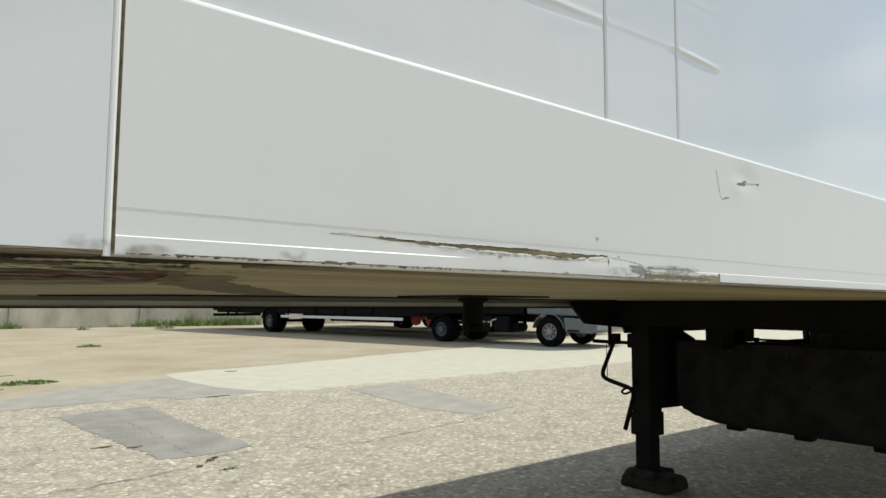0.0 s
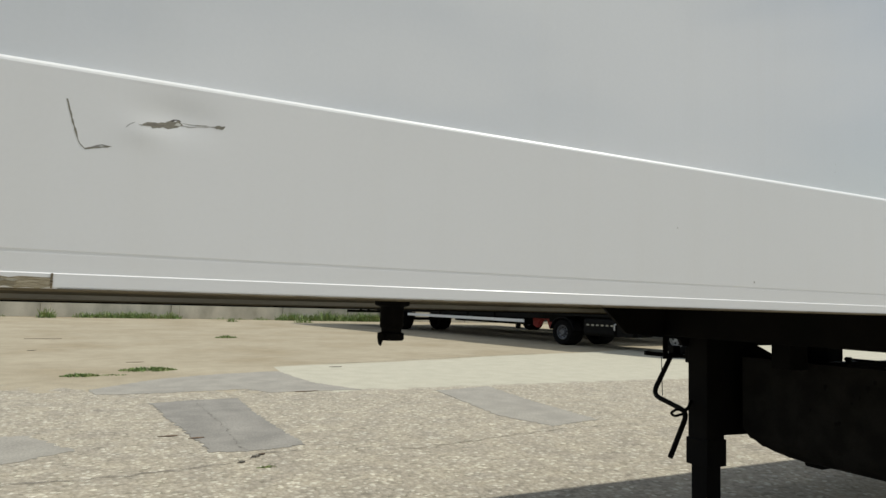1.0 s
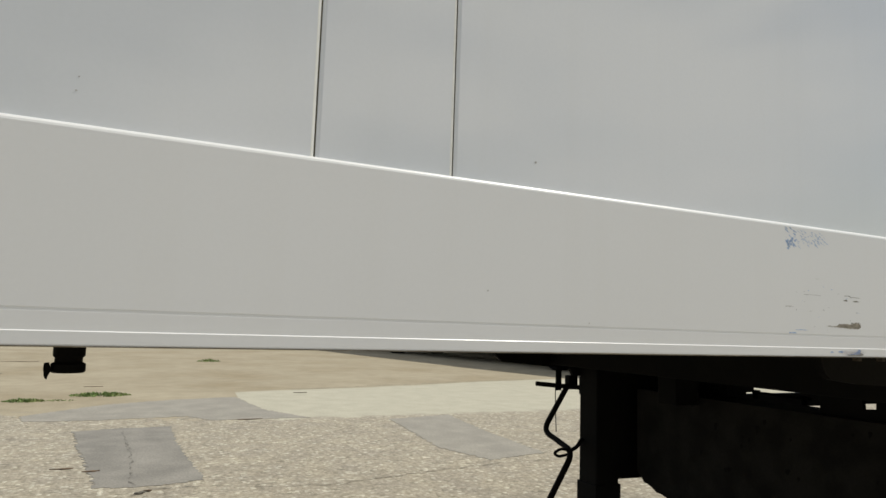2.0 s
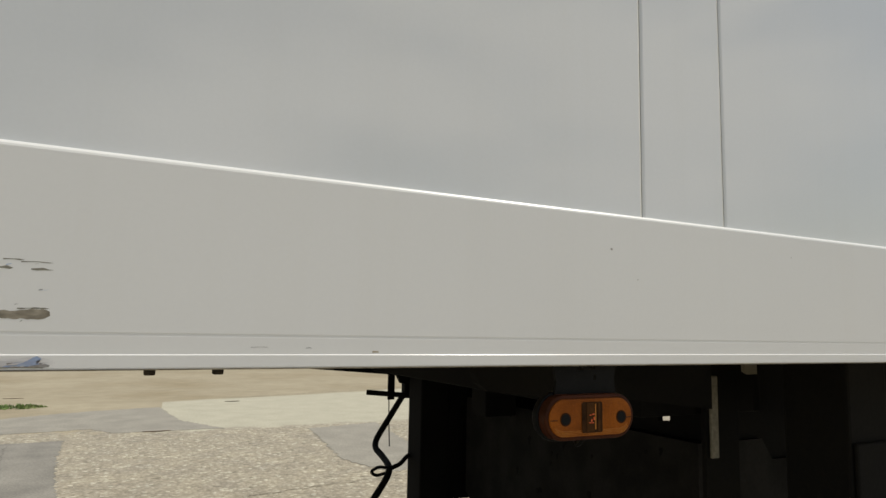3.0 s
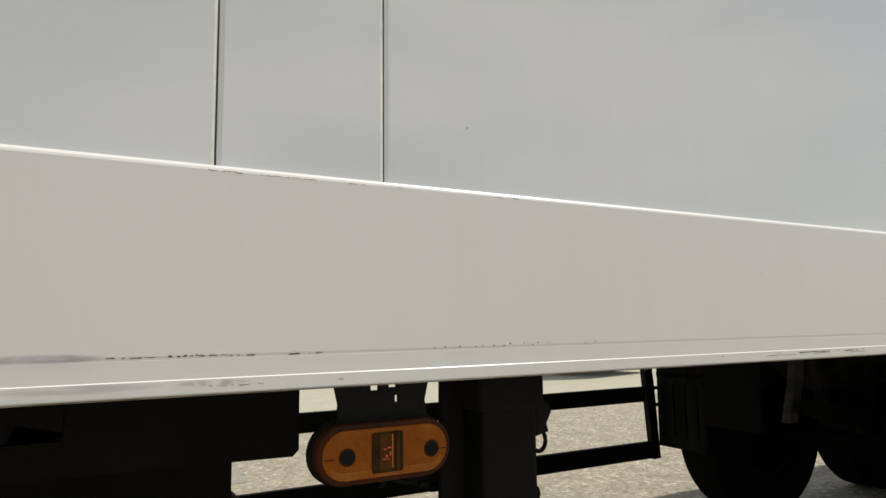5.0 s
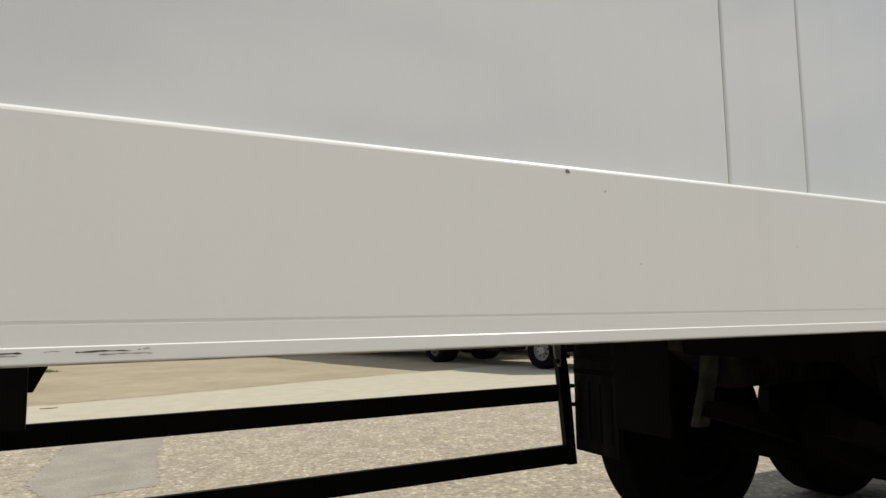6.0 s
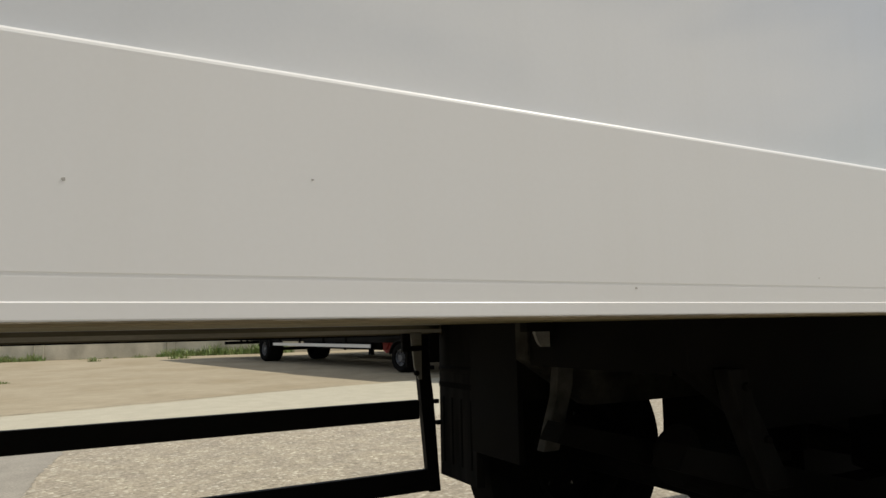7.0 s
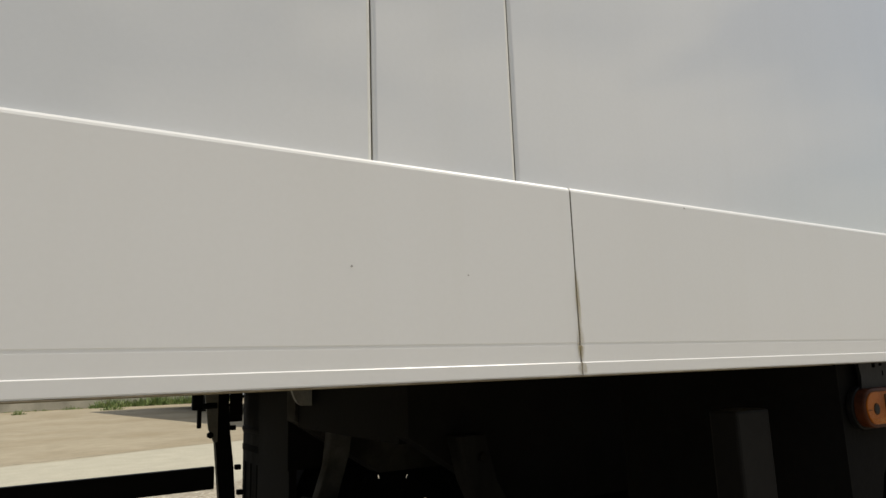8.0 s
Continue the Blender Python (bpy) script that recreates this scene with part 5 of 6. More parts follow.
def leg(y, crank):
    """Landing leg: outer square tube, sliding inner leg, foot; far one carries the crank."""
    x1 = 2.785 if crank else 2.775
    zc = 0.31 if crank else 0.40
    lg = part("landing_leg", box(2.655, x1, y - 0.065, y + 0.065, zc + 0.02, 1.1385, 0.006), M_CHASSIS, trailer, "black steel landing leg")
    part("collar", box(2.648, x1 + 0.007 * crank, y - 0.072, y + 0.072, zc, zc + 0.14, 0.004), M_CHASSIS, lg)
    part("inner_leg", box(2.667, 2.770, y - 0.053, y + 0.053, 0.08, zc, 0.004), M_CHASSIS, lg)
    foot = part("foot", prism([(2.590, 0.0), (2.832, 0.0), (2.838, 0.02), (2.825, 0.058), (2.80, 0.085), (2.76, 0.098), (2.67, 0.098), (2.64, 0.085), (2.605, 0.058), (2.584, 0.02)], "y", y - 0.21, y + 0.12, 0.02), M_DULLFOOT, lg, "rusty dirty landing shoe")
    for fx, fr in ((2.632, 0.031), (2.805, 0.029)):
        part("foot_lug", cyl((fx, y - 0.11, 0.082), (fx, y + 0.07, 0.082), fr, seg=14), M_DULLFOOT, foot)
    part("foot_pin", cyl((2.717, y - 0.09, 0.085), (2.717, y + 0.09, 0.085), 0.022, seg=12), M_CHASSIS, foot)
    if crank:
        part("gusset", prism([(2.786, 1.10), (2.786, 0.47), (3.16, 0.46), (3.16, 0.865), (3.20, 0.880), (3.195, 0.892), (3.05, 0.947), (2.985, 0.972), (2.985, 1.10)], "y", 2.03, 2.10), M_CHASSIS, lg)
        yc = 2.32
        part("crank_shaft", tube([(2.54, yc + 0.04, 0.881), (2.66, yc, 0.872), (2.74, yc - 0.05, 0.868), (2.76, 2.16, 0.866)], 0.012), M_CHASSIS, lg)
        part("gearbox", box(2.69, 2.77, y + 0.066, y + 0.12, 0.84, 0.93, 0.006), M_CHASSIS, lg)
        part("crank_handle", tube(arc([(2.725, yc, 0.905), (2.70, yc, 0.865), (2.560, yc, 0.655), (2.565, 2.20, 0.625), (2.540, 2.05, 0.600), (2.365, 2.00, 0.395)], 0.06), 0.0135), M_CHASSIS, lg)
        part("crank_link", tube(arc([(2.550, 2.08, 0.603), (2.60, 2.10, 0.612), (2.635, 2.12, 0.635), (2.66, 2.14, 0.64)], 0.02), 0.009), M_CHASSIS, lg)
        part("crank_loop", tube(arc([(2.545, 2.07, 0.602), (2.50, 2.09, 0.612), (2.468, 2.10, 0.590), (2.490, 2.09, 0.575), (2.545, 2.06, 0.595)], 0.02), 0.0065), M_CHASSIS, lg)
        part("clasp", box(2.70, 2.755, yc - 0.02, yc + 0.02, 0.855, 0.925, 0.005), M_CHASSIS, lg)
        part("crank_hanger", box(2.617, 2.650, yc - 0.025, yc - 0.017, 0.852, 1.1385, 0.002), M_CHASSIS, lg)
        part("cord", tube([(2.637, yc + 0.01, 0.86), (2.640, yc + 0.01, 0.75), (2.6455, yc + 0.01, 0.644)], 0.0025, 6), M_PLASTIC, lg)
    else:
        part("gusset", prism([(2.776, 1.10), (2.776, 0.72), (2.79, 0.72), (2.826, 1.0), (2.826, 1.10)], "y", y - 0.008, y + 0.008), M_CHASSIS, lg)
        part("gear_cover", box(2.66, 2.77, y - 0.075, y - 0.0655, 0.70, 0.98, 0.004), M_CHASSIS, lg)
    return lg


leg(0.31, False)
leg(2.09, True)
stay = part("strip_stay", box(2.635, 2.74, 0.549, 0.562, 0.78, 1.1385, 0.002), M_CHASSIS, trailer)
part("worn_strip", box(2.645, 2.667, 0.541, 0.5482, 0.902, 1.078, 0.002), M_OLIVE, stay, "pale worn paint strip")
part("pale_clip", prism([(2.637, 1.107), (2.675, 1.107), (2.675, 1.088), (2.650, 1.087), (2.637, 1.093)], "y", 0.447, 0.4545), M_SHADELIP, sub_plate, "pale cream clip")

# Flat-sided tank slung across the frame, on plate brackets.
TYRE = [(-0.15, 0.30), (-0.15, 0.44), (-0.125, 0.485), (-0.10, 0.50), (0.10, 0.50), (0.125, 0.485), (0.15, 0.44), (0.15, 0.30), (0.11, 0.27), (-0.11, 0.27)]
tank_outline = [(2.82 + 0.11 * (1 - math.cos(radians(9 * k))), 0.40 + 0.11 * (1 - math.sin(radians(9 * k)))) for k in range(11)]
tank_outline += [(3.28, 0.40), (3.39, 0.43), (3.45, 0.48), (3.49, 0.55), (3.50, 0.63), (3.49, 0.70), (3.45, 0.775), (3.40, 0.82), (3.335, 0.835), (3.10, 0.835), (3.06, 0.892), (2.82, 0.892)]


def tank_shell(outline, rings):
    """The tank's shell: one profile carried along y, its far end swept up below."""
    bm = bmesh.new()
    rows = [[bm.verts.new((x, y, max(z, low + 0.0004 * k))) for k, (x, z) in enumerate(outline)] for y, low in rings]
    for a, b in zip(rows, rows[1:]):
        for j in range(len(outline)):
            q = (j + 1) % len(outline)
            bm.faces.new((a[j], a[q], b[q], b[j]))
    bm.faces.new(rows[0][::-1])
    bm.faces.new(rows[-1])
    return bm


tank = part("tank", tank_shell(tank_outline, ((0.74, 0.40), (1.66, 0.40), (1.72, 0.410), (1.78, 0.425), (1.84, 0.446), (1.90, 0.478), (1.94, 0.52))), M_TANK, trailer, "dusty grey flat-sided tank slung across the frame")
rng = random.Random(41)
for _ in range(16):
    ty, tz, r = rng.uniform(0.80, 1.65), rng.uniform(0.60, 0.87), rng.uniform(0.004, 0.010)
    drip = ragged([(ty - r, tz), (ty - r * 0.6, tz + r), (ty + r * 0.7, tz + r), (ty + r, tz), (ty + r * 0.5, tz - r * rng.uniform(1, 3.5)), (ty - r * 0.4, tz - r * 1.3)], 0.004, 0.001, rng.randrange(999))
    part("oil_spot", prism(drip, "x", 2.8185, 2.8205), M_CHASSIS, tank, "dark oily spot")
for ty in (0.90, 1.30, 1.70):
    part("drain_boss", box(3.04, 3.12, ty - 0.05, ty + 0.05, 0.352, 0.40, 0.01), M_CHASSIS, tank)
part("tank_bracket", box(2.90, 3.335, 0.755, 0.80, 0.80, 1.0), M_CHASSIS, tank)
part("tank_bracket", box(2.90, 3.33, 1.72, 1.78, 0.893, 0.96), M_CHASSIS, tank)
part("tank_saddle", prism([(0.745, 0.885), (1.06, 0.885), (1.06, 0.961), (0.912, 0.962), (0.909, 0.9265), (0.866, 0.9312), (0.864, 0.965), (0.745, 0.975)], "x", 2.854, 2.872), M_CHASSIS, tank)
part("vent_pipe", tube([(3.25, 1.37, 0.90), (3.25, 1.66, 0.90)], 0.007, 8), M_CHASSIS, tank)
for ty in (1.40, 1.64):
    part("pipe_clip", box(3.238, 3.262, ty - 0.012, ty + 0.012, 0.834, 0.912, 0.003), M_CHASSIS, tank)
part("air_pipe", tube([(2.7, 1.0, 1.06), (3.0, 0.95, 1.05), (3.34, 0.9, 1.07)], 0.012), M_PLASTIC, trailer)


# Side guards.
part("wing_plate", box(6.153, 6.2055, 2.500, 2.5035, 0.96, 1.1385), M_CHASSIS, trailer)
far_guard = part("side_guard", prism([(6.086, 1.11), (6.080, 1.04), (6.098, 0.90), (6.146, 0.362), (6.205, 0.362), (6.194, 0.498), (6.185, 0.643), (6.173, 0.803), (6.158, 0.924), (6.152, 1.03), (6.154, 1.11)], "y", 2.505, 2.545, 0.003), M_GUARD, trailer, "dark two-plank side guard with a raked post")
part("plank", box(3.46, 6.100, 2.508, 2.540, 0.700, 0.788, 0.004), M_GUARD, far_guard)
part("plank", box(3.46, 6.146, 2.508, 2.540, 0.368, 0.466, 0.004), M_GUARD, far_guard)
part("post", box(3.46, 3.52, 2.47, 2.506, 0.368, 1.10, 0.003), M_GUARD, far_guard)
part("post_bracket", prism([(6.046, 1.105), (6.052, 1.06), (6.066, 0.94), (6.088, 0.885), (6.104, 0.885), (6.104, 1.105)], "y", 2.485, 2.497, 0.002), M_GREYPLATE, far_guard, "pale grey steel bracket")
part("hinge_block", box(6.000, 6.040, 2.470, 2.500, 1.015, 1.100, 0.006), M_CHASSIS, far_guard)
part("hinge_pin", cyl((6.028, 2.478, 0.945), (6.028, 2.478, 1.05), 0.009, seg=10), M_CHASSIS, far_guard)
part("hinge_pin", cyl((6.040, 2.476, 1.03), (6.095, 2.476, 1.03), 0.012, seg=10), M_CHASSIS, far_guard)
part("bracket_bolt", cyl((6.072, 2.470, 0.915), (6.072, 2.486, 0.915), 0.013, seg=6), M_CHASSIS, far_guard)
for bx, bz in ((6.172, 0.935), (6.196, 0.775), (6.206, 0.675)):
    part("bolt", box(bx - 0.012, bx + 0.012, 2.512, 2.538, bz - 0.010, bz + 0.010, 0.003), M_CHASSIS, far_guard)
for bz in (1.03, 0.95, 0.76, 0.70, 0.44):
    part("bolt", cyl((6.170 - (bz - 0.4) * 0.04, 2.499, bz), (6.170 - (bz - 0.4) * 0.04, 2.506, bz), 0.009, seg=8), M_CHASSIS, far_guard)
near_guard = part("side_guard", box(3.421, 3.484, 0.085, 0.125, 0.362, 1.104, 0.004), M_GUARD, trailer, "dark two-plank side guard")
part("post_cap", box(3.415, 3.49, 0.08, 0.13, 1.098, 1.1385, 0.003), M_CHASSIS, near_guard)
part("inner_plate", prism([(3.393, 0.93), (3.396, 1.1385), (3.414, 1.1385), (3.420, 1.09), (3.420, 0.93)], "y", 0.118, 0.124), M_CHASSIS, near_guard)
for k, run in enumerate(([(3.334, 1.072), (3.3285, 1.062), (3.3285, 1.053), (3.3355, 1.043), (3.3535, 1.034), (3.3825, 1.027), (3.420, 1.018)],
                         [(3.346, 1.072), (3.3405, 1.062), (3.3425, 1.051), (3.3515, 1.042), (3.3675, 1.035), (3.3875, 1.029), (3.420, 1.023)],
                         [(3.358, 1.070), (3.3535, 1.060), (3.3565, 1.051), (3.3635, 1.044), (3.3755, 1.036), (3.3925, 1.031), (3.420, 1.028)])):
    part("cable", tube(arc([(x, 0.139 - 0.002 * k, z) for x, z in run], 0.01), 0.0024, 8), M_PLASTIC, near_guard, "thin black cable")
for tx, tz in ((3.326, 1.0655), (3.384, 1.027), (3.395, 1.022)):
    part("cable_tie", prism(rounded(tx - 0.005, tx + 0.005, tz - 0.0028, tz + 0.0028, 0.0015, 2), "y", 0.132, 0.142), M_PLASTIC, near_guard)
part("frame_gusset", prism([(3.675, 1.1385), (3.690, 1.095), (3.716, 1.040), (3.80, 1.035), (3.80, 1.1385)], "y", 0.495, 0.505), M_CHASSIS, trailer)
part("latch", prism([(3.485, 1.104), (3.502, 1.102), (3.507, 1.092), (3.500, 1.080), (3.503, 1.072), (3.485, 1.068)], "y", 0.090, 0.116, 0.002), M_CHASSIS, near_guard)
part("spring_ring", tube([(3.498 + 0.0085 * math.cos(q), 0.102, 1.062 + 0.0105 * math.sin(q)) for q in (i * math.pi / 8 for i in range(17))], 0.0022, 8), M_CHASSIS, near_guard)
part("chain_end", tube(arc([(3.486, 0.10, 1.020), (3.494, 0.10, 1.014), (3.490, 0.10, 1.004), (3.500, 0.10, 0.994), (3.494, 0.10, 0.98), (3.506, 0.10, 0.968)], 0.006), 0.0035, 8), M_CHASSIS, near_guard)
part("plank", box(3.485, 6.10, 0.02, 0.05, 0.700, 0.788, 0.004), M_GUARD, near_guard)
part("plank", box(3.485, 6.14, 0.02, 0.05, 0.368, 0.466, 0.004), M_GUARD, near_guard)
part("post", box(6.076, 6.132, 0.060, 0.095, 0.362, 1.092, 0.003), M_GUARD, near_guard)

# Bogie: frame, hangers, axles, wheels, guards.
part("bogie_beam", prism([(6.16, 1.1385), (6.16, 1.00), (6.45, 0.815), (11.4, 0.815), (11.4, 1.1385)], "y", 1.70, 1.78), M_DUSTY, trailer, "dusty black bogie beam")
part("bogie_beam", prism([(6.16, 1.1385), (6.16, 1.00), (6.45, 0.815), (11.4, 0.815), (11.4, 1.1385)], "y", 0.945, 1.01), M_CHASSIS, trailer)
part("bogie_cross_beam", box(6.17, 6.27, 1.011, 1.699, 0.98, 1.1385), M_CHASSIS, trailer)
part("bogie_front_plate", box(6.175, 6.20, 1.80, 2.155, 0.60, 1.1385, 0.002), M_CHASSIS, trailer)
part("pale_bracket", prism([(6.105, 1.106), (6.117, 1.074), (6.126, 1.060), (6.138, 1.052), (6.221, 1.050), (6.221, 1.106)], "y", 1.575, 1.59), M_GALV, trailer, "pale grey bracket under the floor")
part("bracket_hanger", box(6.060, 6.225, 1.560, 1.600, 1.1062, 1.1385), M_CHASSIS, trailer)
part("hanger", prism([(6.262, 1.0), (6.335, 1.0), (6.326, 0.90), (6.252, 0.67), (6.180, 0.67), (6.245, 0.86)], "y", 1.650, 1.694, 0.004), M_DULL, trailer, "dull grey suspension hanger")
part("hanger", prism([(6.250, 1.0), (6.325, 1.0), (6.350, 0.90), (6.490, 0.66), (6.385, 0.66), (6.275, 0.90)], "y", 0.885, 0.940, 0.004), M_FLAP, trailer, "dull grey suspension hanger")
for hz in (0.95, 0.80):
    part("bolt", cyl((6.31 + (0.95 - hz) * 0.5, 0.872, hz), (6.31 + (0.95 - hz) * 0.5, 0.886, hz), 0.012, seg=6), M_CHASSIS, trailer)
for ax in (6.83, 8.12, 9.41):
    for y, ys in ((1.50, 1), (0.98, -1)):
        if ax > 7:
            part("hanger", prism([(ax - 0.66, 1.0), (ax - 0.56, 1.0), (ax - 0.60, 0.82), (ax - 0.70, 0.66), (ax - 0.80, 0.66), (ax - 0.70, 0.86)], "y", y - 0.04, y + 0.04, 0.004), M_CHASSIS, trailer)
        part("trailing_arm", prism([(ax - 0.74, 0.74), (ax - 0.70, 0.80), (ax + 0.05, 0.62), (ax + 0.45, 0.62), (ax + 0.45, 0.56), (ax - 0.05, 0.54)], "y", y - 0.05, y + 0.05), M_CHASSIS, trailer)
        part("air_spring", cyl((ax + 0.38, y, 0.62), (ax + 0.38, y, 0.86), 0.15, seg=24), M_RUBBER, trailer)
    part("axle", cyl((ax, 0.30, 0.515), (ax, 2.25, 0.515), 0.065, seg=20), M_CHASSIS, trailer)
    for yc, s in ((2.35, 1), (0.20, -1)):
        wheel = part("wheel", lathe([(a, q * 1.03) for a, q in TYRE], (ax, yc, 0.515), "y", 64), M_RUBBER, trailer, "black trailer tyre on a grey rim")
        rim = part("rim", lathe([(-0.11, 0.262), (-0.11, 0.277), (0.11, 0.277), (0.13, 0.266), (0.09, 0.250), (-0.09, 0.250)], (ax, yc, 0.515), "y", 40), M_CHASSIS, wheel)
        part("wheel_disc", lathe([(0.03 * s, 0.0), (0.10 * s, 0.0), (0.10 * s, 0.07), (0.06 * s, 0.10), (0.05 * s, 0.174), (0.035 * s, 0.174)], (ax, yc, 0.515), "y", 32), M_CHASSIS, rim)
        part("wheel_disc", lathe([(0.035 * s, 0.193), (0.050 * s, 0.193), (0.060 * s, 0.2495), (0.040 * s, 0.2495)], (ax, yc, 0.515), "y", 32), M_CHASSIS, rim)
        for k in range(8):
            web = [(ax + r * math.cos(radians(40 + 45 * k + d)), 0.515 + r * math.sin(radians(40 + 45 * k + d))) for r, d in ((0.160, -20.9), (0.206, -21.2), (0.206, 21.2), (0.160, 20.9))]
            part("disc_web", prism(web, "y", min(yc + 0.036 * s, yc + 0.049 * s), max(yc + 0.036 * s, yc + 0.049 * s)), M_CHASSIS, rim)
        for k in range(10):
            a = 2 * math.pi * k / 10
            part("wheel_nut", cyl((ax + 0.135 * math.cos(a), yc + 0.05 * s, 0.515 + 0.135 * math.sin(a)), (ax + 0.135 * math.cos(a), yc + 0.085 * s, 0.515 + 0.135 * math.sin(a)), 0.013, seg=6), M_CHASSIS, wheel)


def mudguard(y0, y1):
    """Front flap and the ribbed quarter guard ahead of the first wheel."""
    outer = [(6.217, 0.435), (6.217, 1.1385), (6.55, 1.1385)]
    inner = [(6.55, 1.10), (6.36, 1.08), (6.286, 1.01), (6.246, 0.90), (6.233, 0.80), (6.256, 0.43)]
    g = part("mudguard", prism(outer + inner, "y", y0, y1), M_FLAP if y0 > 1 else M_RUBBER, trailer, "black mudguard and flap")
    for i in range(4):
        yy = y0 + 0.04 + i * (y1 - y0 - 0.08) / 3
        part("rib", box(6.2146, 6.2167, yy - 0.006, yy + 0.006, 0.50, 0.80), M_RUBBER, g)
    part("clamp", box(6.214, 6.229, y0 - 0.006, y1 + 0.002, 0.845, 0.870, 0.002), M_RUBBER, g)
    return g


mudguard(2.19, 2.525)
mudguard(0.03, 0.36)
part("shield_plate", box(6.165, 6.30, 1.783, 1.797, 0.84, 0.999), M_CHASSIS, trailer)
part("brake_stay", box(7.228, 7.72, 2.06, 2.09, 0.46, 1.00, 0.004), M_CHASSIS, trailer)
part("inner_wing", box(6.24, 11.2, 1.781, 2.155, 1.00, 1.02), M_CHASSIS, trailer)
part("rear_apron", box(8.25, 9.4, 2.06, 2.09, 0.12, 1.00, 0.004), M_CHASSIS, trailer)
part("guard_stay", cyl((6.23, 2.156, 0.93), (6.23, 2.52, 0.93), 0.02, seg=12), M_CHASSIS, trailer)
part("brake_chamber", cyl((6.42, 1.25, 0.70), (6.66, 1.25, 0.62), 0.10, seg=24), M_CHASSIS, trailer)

# ---------------------------------------------------------------- the lorry across the yard
def truck_wheel(parent, x, y, r=0.43, outer=-1, rim=M_RIM, wide=0.95):
    k = r / 0.5
    w = part("wheel", lathe([(a * wide - outer * 0.15 * (wide - 0.95), b * k) for a, b in TYRE], (x, y, r), "y", 40), M_RUBBER, parent, "black truck tyre")
    o = outer
    part("rim", lathe([(-0.10, 0.25 * k), (-0.10, 0.275 * k), (0.10, 0.275 * k), (0.10 , 0.25 * k), (0.06 * o, 0.22 * k), (0.04 * o, 0.13 * k), (0.11 * o, 0.09 * k), (0.11 * o, 0.0), (0.0, 0.0), (0.0, 0.22 * k)], (x, y, r), "y", 32), rim, w, "grey steel rim")
    for i in range(8):
        a = 2 * math.pi * i / 8
        part("wheel_nut", cyl((x + 0.115 * k * math.cos(a), y + 0.05 * o, r + 0.115 * k * math.sin(a)), (x + 0.115 * k * math.cos(a), y + 0.105 * o, r + 0.115 * k * math.sin(a)), 0.014, seg=6), rim, w)
        part("hand_hole", cyl((x + 0.182 * k * math.cos(a + 0.2), y + 0.03 * o, r + 0.182 * k * math.sin(a + 0.2)), (x + 0.182 * k * math.cos(a + 0.2), y + 0.056 * o, r + 0.182 * k * math.sin(a + 0.2)), 0.034 * k, seg=10), M_RUBBER, w)
    return w


def wheel_arch(parent, x, y0, y1, r, mat):
    pts = [(x + (r + 0.07) * math.cos(a), r + (r + 0.07) * math.sin(a)) for a in (radians(10 + 160 * k / 14) for k in range(15))]
    pts += [(x + (r + 0.045) * math.cos(a), r + (r + 0.045) * math.sin(a)) for a in (radians(170 - 160 * k / 14) for k in range(15))]
    return part("wheel_arch", prism(pts, "y", y0, y1), mat, parent)


# Local frame: x towards the tractor, y = 0 the side facing the yard, turned to follow the parked line.
far_trailer = thing("parked_trailer", "dark-framed single-axle truck trailer with a white body", "trailer", group="parked trailers", at=(10.35, 24.0, 0), turn=-80.3)
ft = far_trailer
part("deck", box(-4.1, 9.6, 0.10, 2.45, 0.98, 1.12, 0.01), M_CHASSIS, ft)
part("body", box(-4.3, 9.5, 0.02, 2.52, 1.13, 4.05, 0.02), M_TRUCKWHITE, ft, "plain white truck body")
for y in (0.80, 1.65):
    part("frame_beam", box(-4.0, 9.0, y, y + 0.08, 0.78, 0.98), M_CHASSIS, ft)
for i in range(9):
    part("cross_member", box(-3.9 + 1.45 * i, -3.8 + 1.45 * i, 0.12, 2.4, 0.88, 0.98), M_CHASSIS, ft)
part("side_beam", box(-3.9, 9.2, 0.14, 0.24, 0.72, 0.975), M_CHASSIS, ft)
part("side_plank", box(0.75, 7.2, 0.05, 0.08, 0.575, 0.67, 0.004), M_RAIL, ft, "bright pale side plank")
part("side_plank", box(0.75, 7.2, 2.46, 2.49, 0.56, 0.68, 0.004), M_ALU, ft)
for px_ in (1.1, 2.7, 4.3, 5.7):
    part("plank_bracket", box(px_, px_ + 0.05, 0.08, 0.14, 0.5, 0.98), M_CHASSIS, ft)
part("rear_bumper", box(-4.15, -4.05, 0.1, 2.42, 0.55, 0.67, 0.005), M_CHASSIS, ft)
part("tail_rail", box(-4.1, -2.2, 0.06, 0.1, 0.80, 0.90, 0.005), M_CHASSIS, ft)
for px_ in (-4.05, -3.4):
    part("bumper_stay", box(px_, px_ + 0.06, 0.7, 0.78, 0.6, 0.98), M_CHASSIS, ft)
part("axle", cyl((0, 0.3, 0.43), (0, 2.3, 0.43), 0.06), M_CHASSIS, ft)
truck_wheel(ft, 0, 0.17, 0.44, -1, wide=1.95)
truck_wheel(ft, 0, 2.35, 0.44, 1, wide=1.95)
wheel_arch(ft, 0, 0.04, 0.40, 0.44, M_PLASTIC)
part("toolbox", box(2.2, 3.0, 0.5, 0.95, 0.55, 0.9, 0.02), M_CHASSIS, ft)
part("pallet_box", box(2.4, 6.1, 1.10, 1.62, 0.46, 0.96, 0.01), M_CHASSIS, ft)
part("landing_leg", box(6.3, 6.42, 0.55, 0.67, 0.35, 0.98), M_CHASSIS, ft)
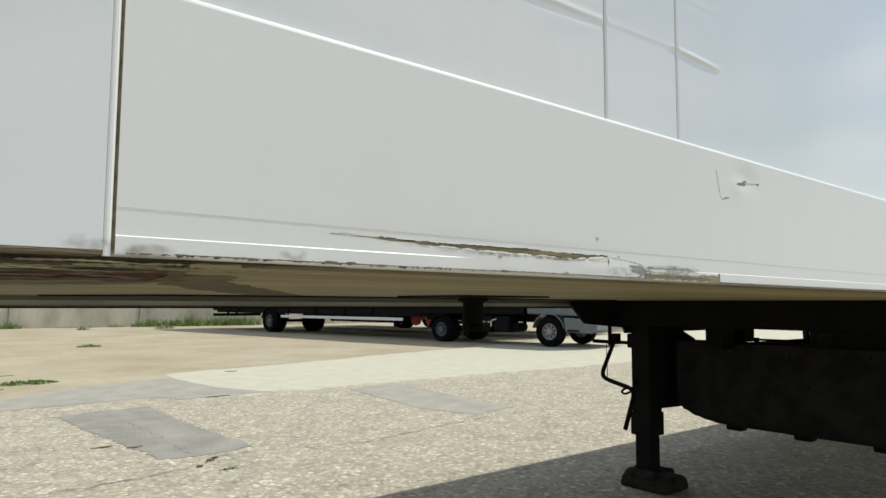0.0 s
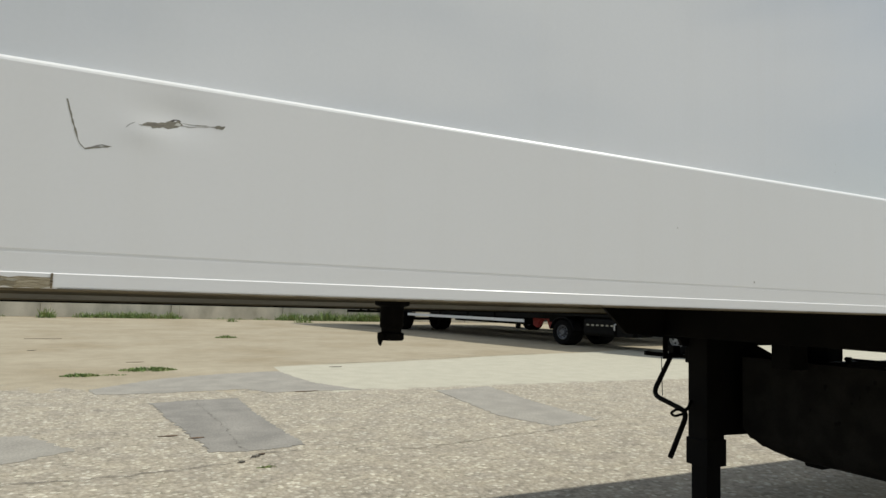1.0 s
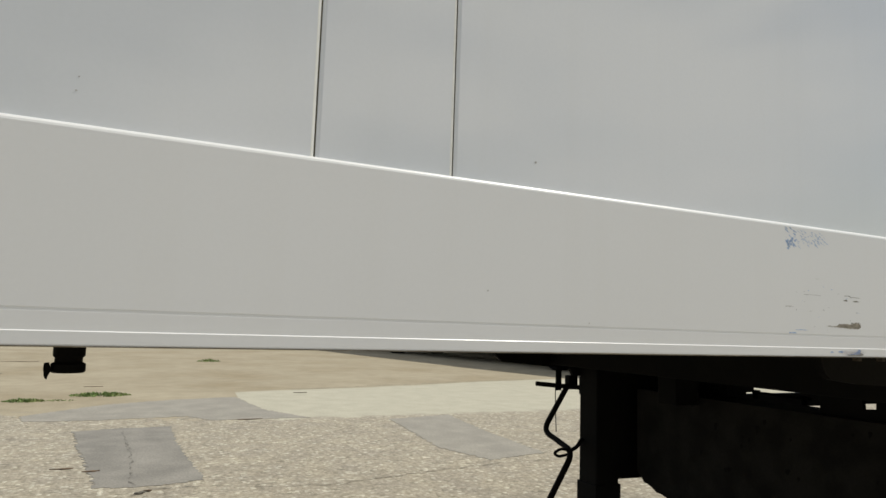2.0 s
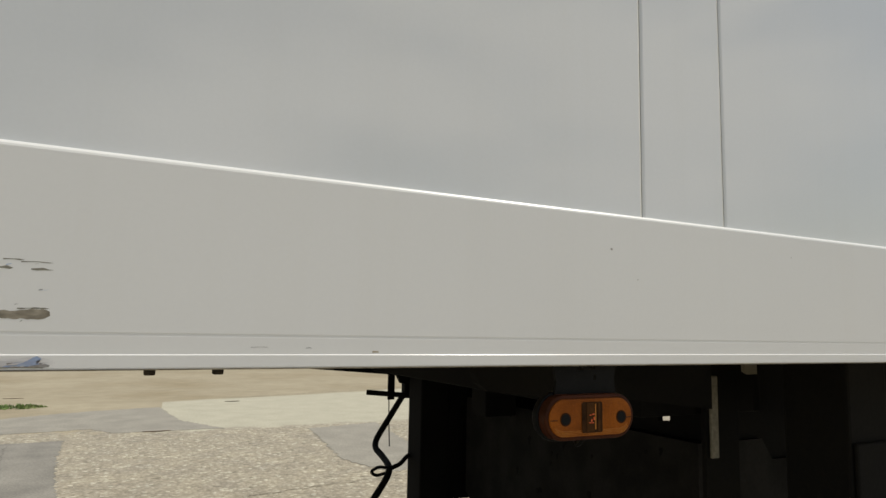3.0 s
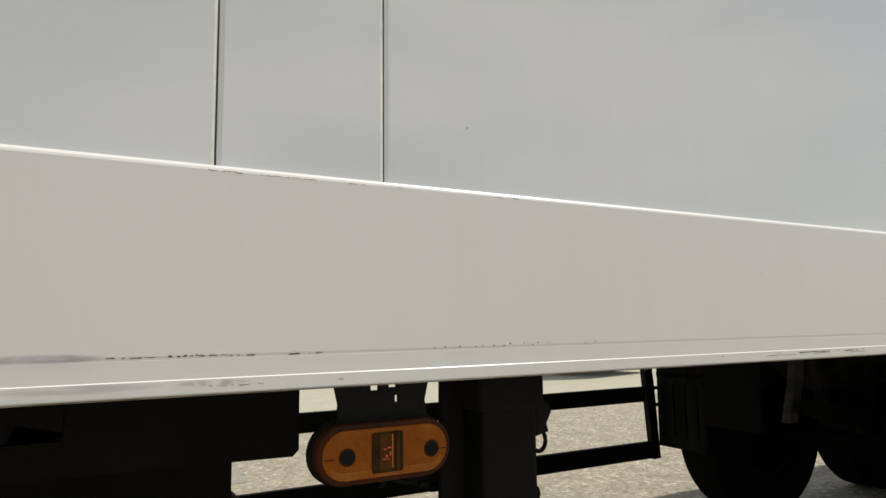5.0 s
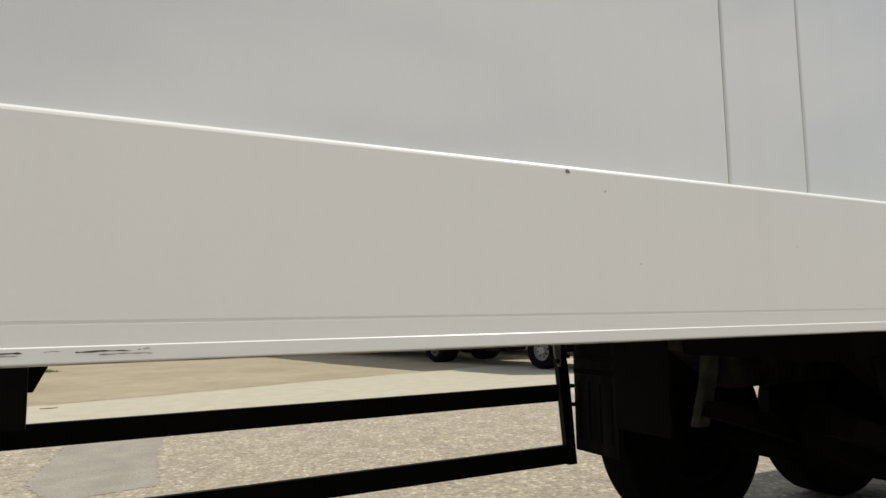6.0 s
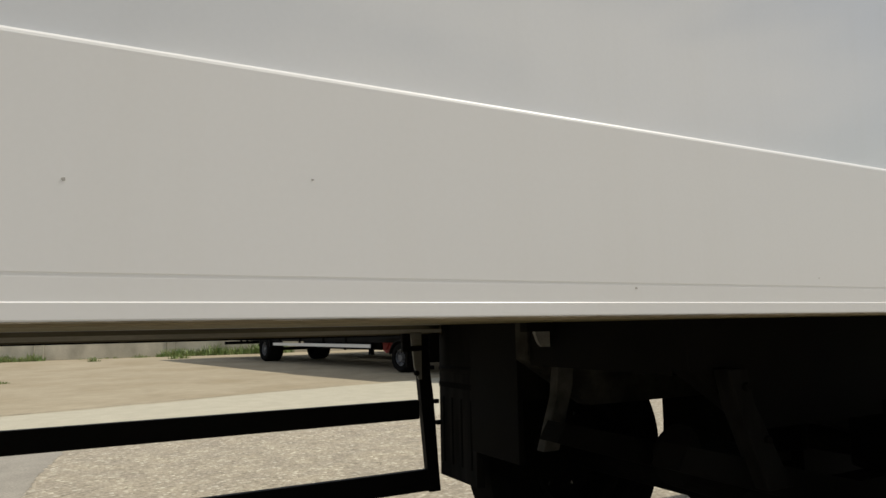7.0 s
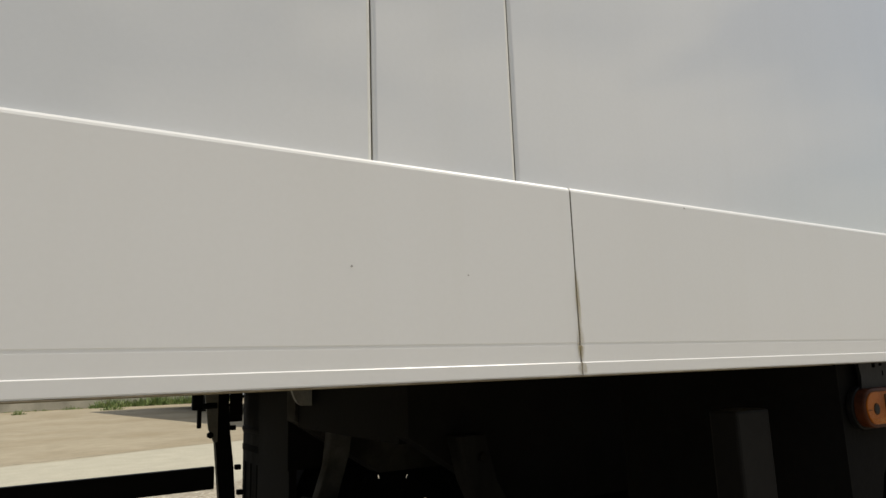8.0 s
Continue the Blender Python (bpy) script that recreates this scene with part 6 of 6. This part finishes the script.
# Two unseen copies added behind it to shade the ground, the nearer turned round.
copy_thing(far_trailer, pose(16.96, 19.0, 0, 0, 0, 99.7))
copy_thing(far_trailer, pose(16.9, 24.4, 0, 0, 0, -80.3))
part("red_frame", prism([(7.10, 0.92), (7.15, 0.50), (7.30, 0.42), (7.45, 0.46), (7.55, 0.66), (7.75, 0.66), (7.85, 0.42), (8.2, 0.42), (8.3, 0.92)], "y", 0.50, 0.60, 0.01), M_RED, ft, "red painted steel frame")
part("red_strut", prism([(7.30, 0.52), (7.38, 0.52), (7.70, 0.94), (7.60, 0.94)], "y", 0.46, 0.495), M_RED, ft)

tractor = thing("parked_truck", "silver-grey truck with dark chassis and white body", "truck", at=(11.63, 15.06, 0), turn=-77.0)
tr = tractor
truck_wheel(tr, 0, 0.17, 0.37, -1, wide=1.95)
truck_wheel(tr, 0, 2.0, 0.37, 1, wide=1.95)
truck_wheel(tr, 3.6, 0.17, 0.40, -1, M_GALV)
truck_wheel(tr, 3.6, 2.05, 0.40, 1, M_GALV)
wheel_arch(tr, 0, 0.02, 0.42, 0.37, M_PLASTIC)
wheel_arch(tr, 3.6, 0.0, 0.40, 0.41, M_CAB)
for y in (0.65, 1.45):
    part("frame_beam", box(-1.0, 4.6, y, y + 0.08, 0.62, 0.82), M_CHASSIS, tr)
part("fuel_tank", prism(rounded(0.08, 0.60, 0.32, 0.80, 0.1), "x", 0.75, 1.75), M_CHASSIS, tr)
part("battery_box", box(1.85, 2.35, 0.06, 0.6, 0.34, 0.78, 0.02), M_CHASSIS, tr)
part("air_tank", cyl((2.42, 0.25, 0.48), (2.42, 0.75, 0.48), 0.13, seg=20), M_CHASSIS, tr)
part("hose_guard", tube(arc([(1.78, 0.05, 0.50), (1.78, 0.04, 0.66), (1.95, 0.04, 0.70)], 0.06), 0.02, 8), M_ALU, tr, "bright bent pipe")
for k in range(6):
    part("reflector_bar", box(0.85 + 0.16 * k, 0.93 + 0.16 * k, 0.066, 0.078, 0.60, 0.64), M_CREAM, tr, "pale yellow marking bar")
part("subframe", box(-1.2, 2.8, 0.10, 2.05, 0.84, 1.155), M_CHASSIS, tr)
part("body", box(-1.25, 2.80, 0.0, 2.15, 1.16, 3.6, 0.02), M_TRUCKWHITE, tr, "plain white box body")
part("cab", prism([(2.95, 0.86), (4.95, 0.80), (5.0, 1.1), (4.92, 2.0), (4.7, 2.6), (2.95, 2.7)], "y", 0.02, 2.15, 0.03), M_CAB, tr)
part("bumper", prism([(4.10, 0.40), (4.80, 0.38), (4.98, 0.48), (4.98, 0.74), (4.05, 0.78)], "y", 0.0, 2.17, 0.02), M_CAB, tr, "silver-grey bumper and step")
part("step", box(4.16, 4.50, -0.012, 0.1, 0.42, 0.47, 0.005), M_CHASSIS, tr)
part("axle", cyl((3.6, 0.3, 0.40), (3.6, 1.95, 0.40), 0.06), M_CHASSIS, tr)
part("axle", cyl((0, 0.3, 0.37), (0, 1.9, 0.37), 0.1), M_CHASSIS, tr)
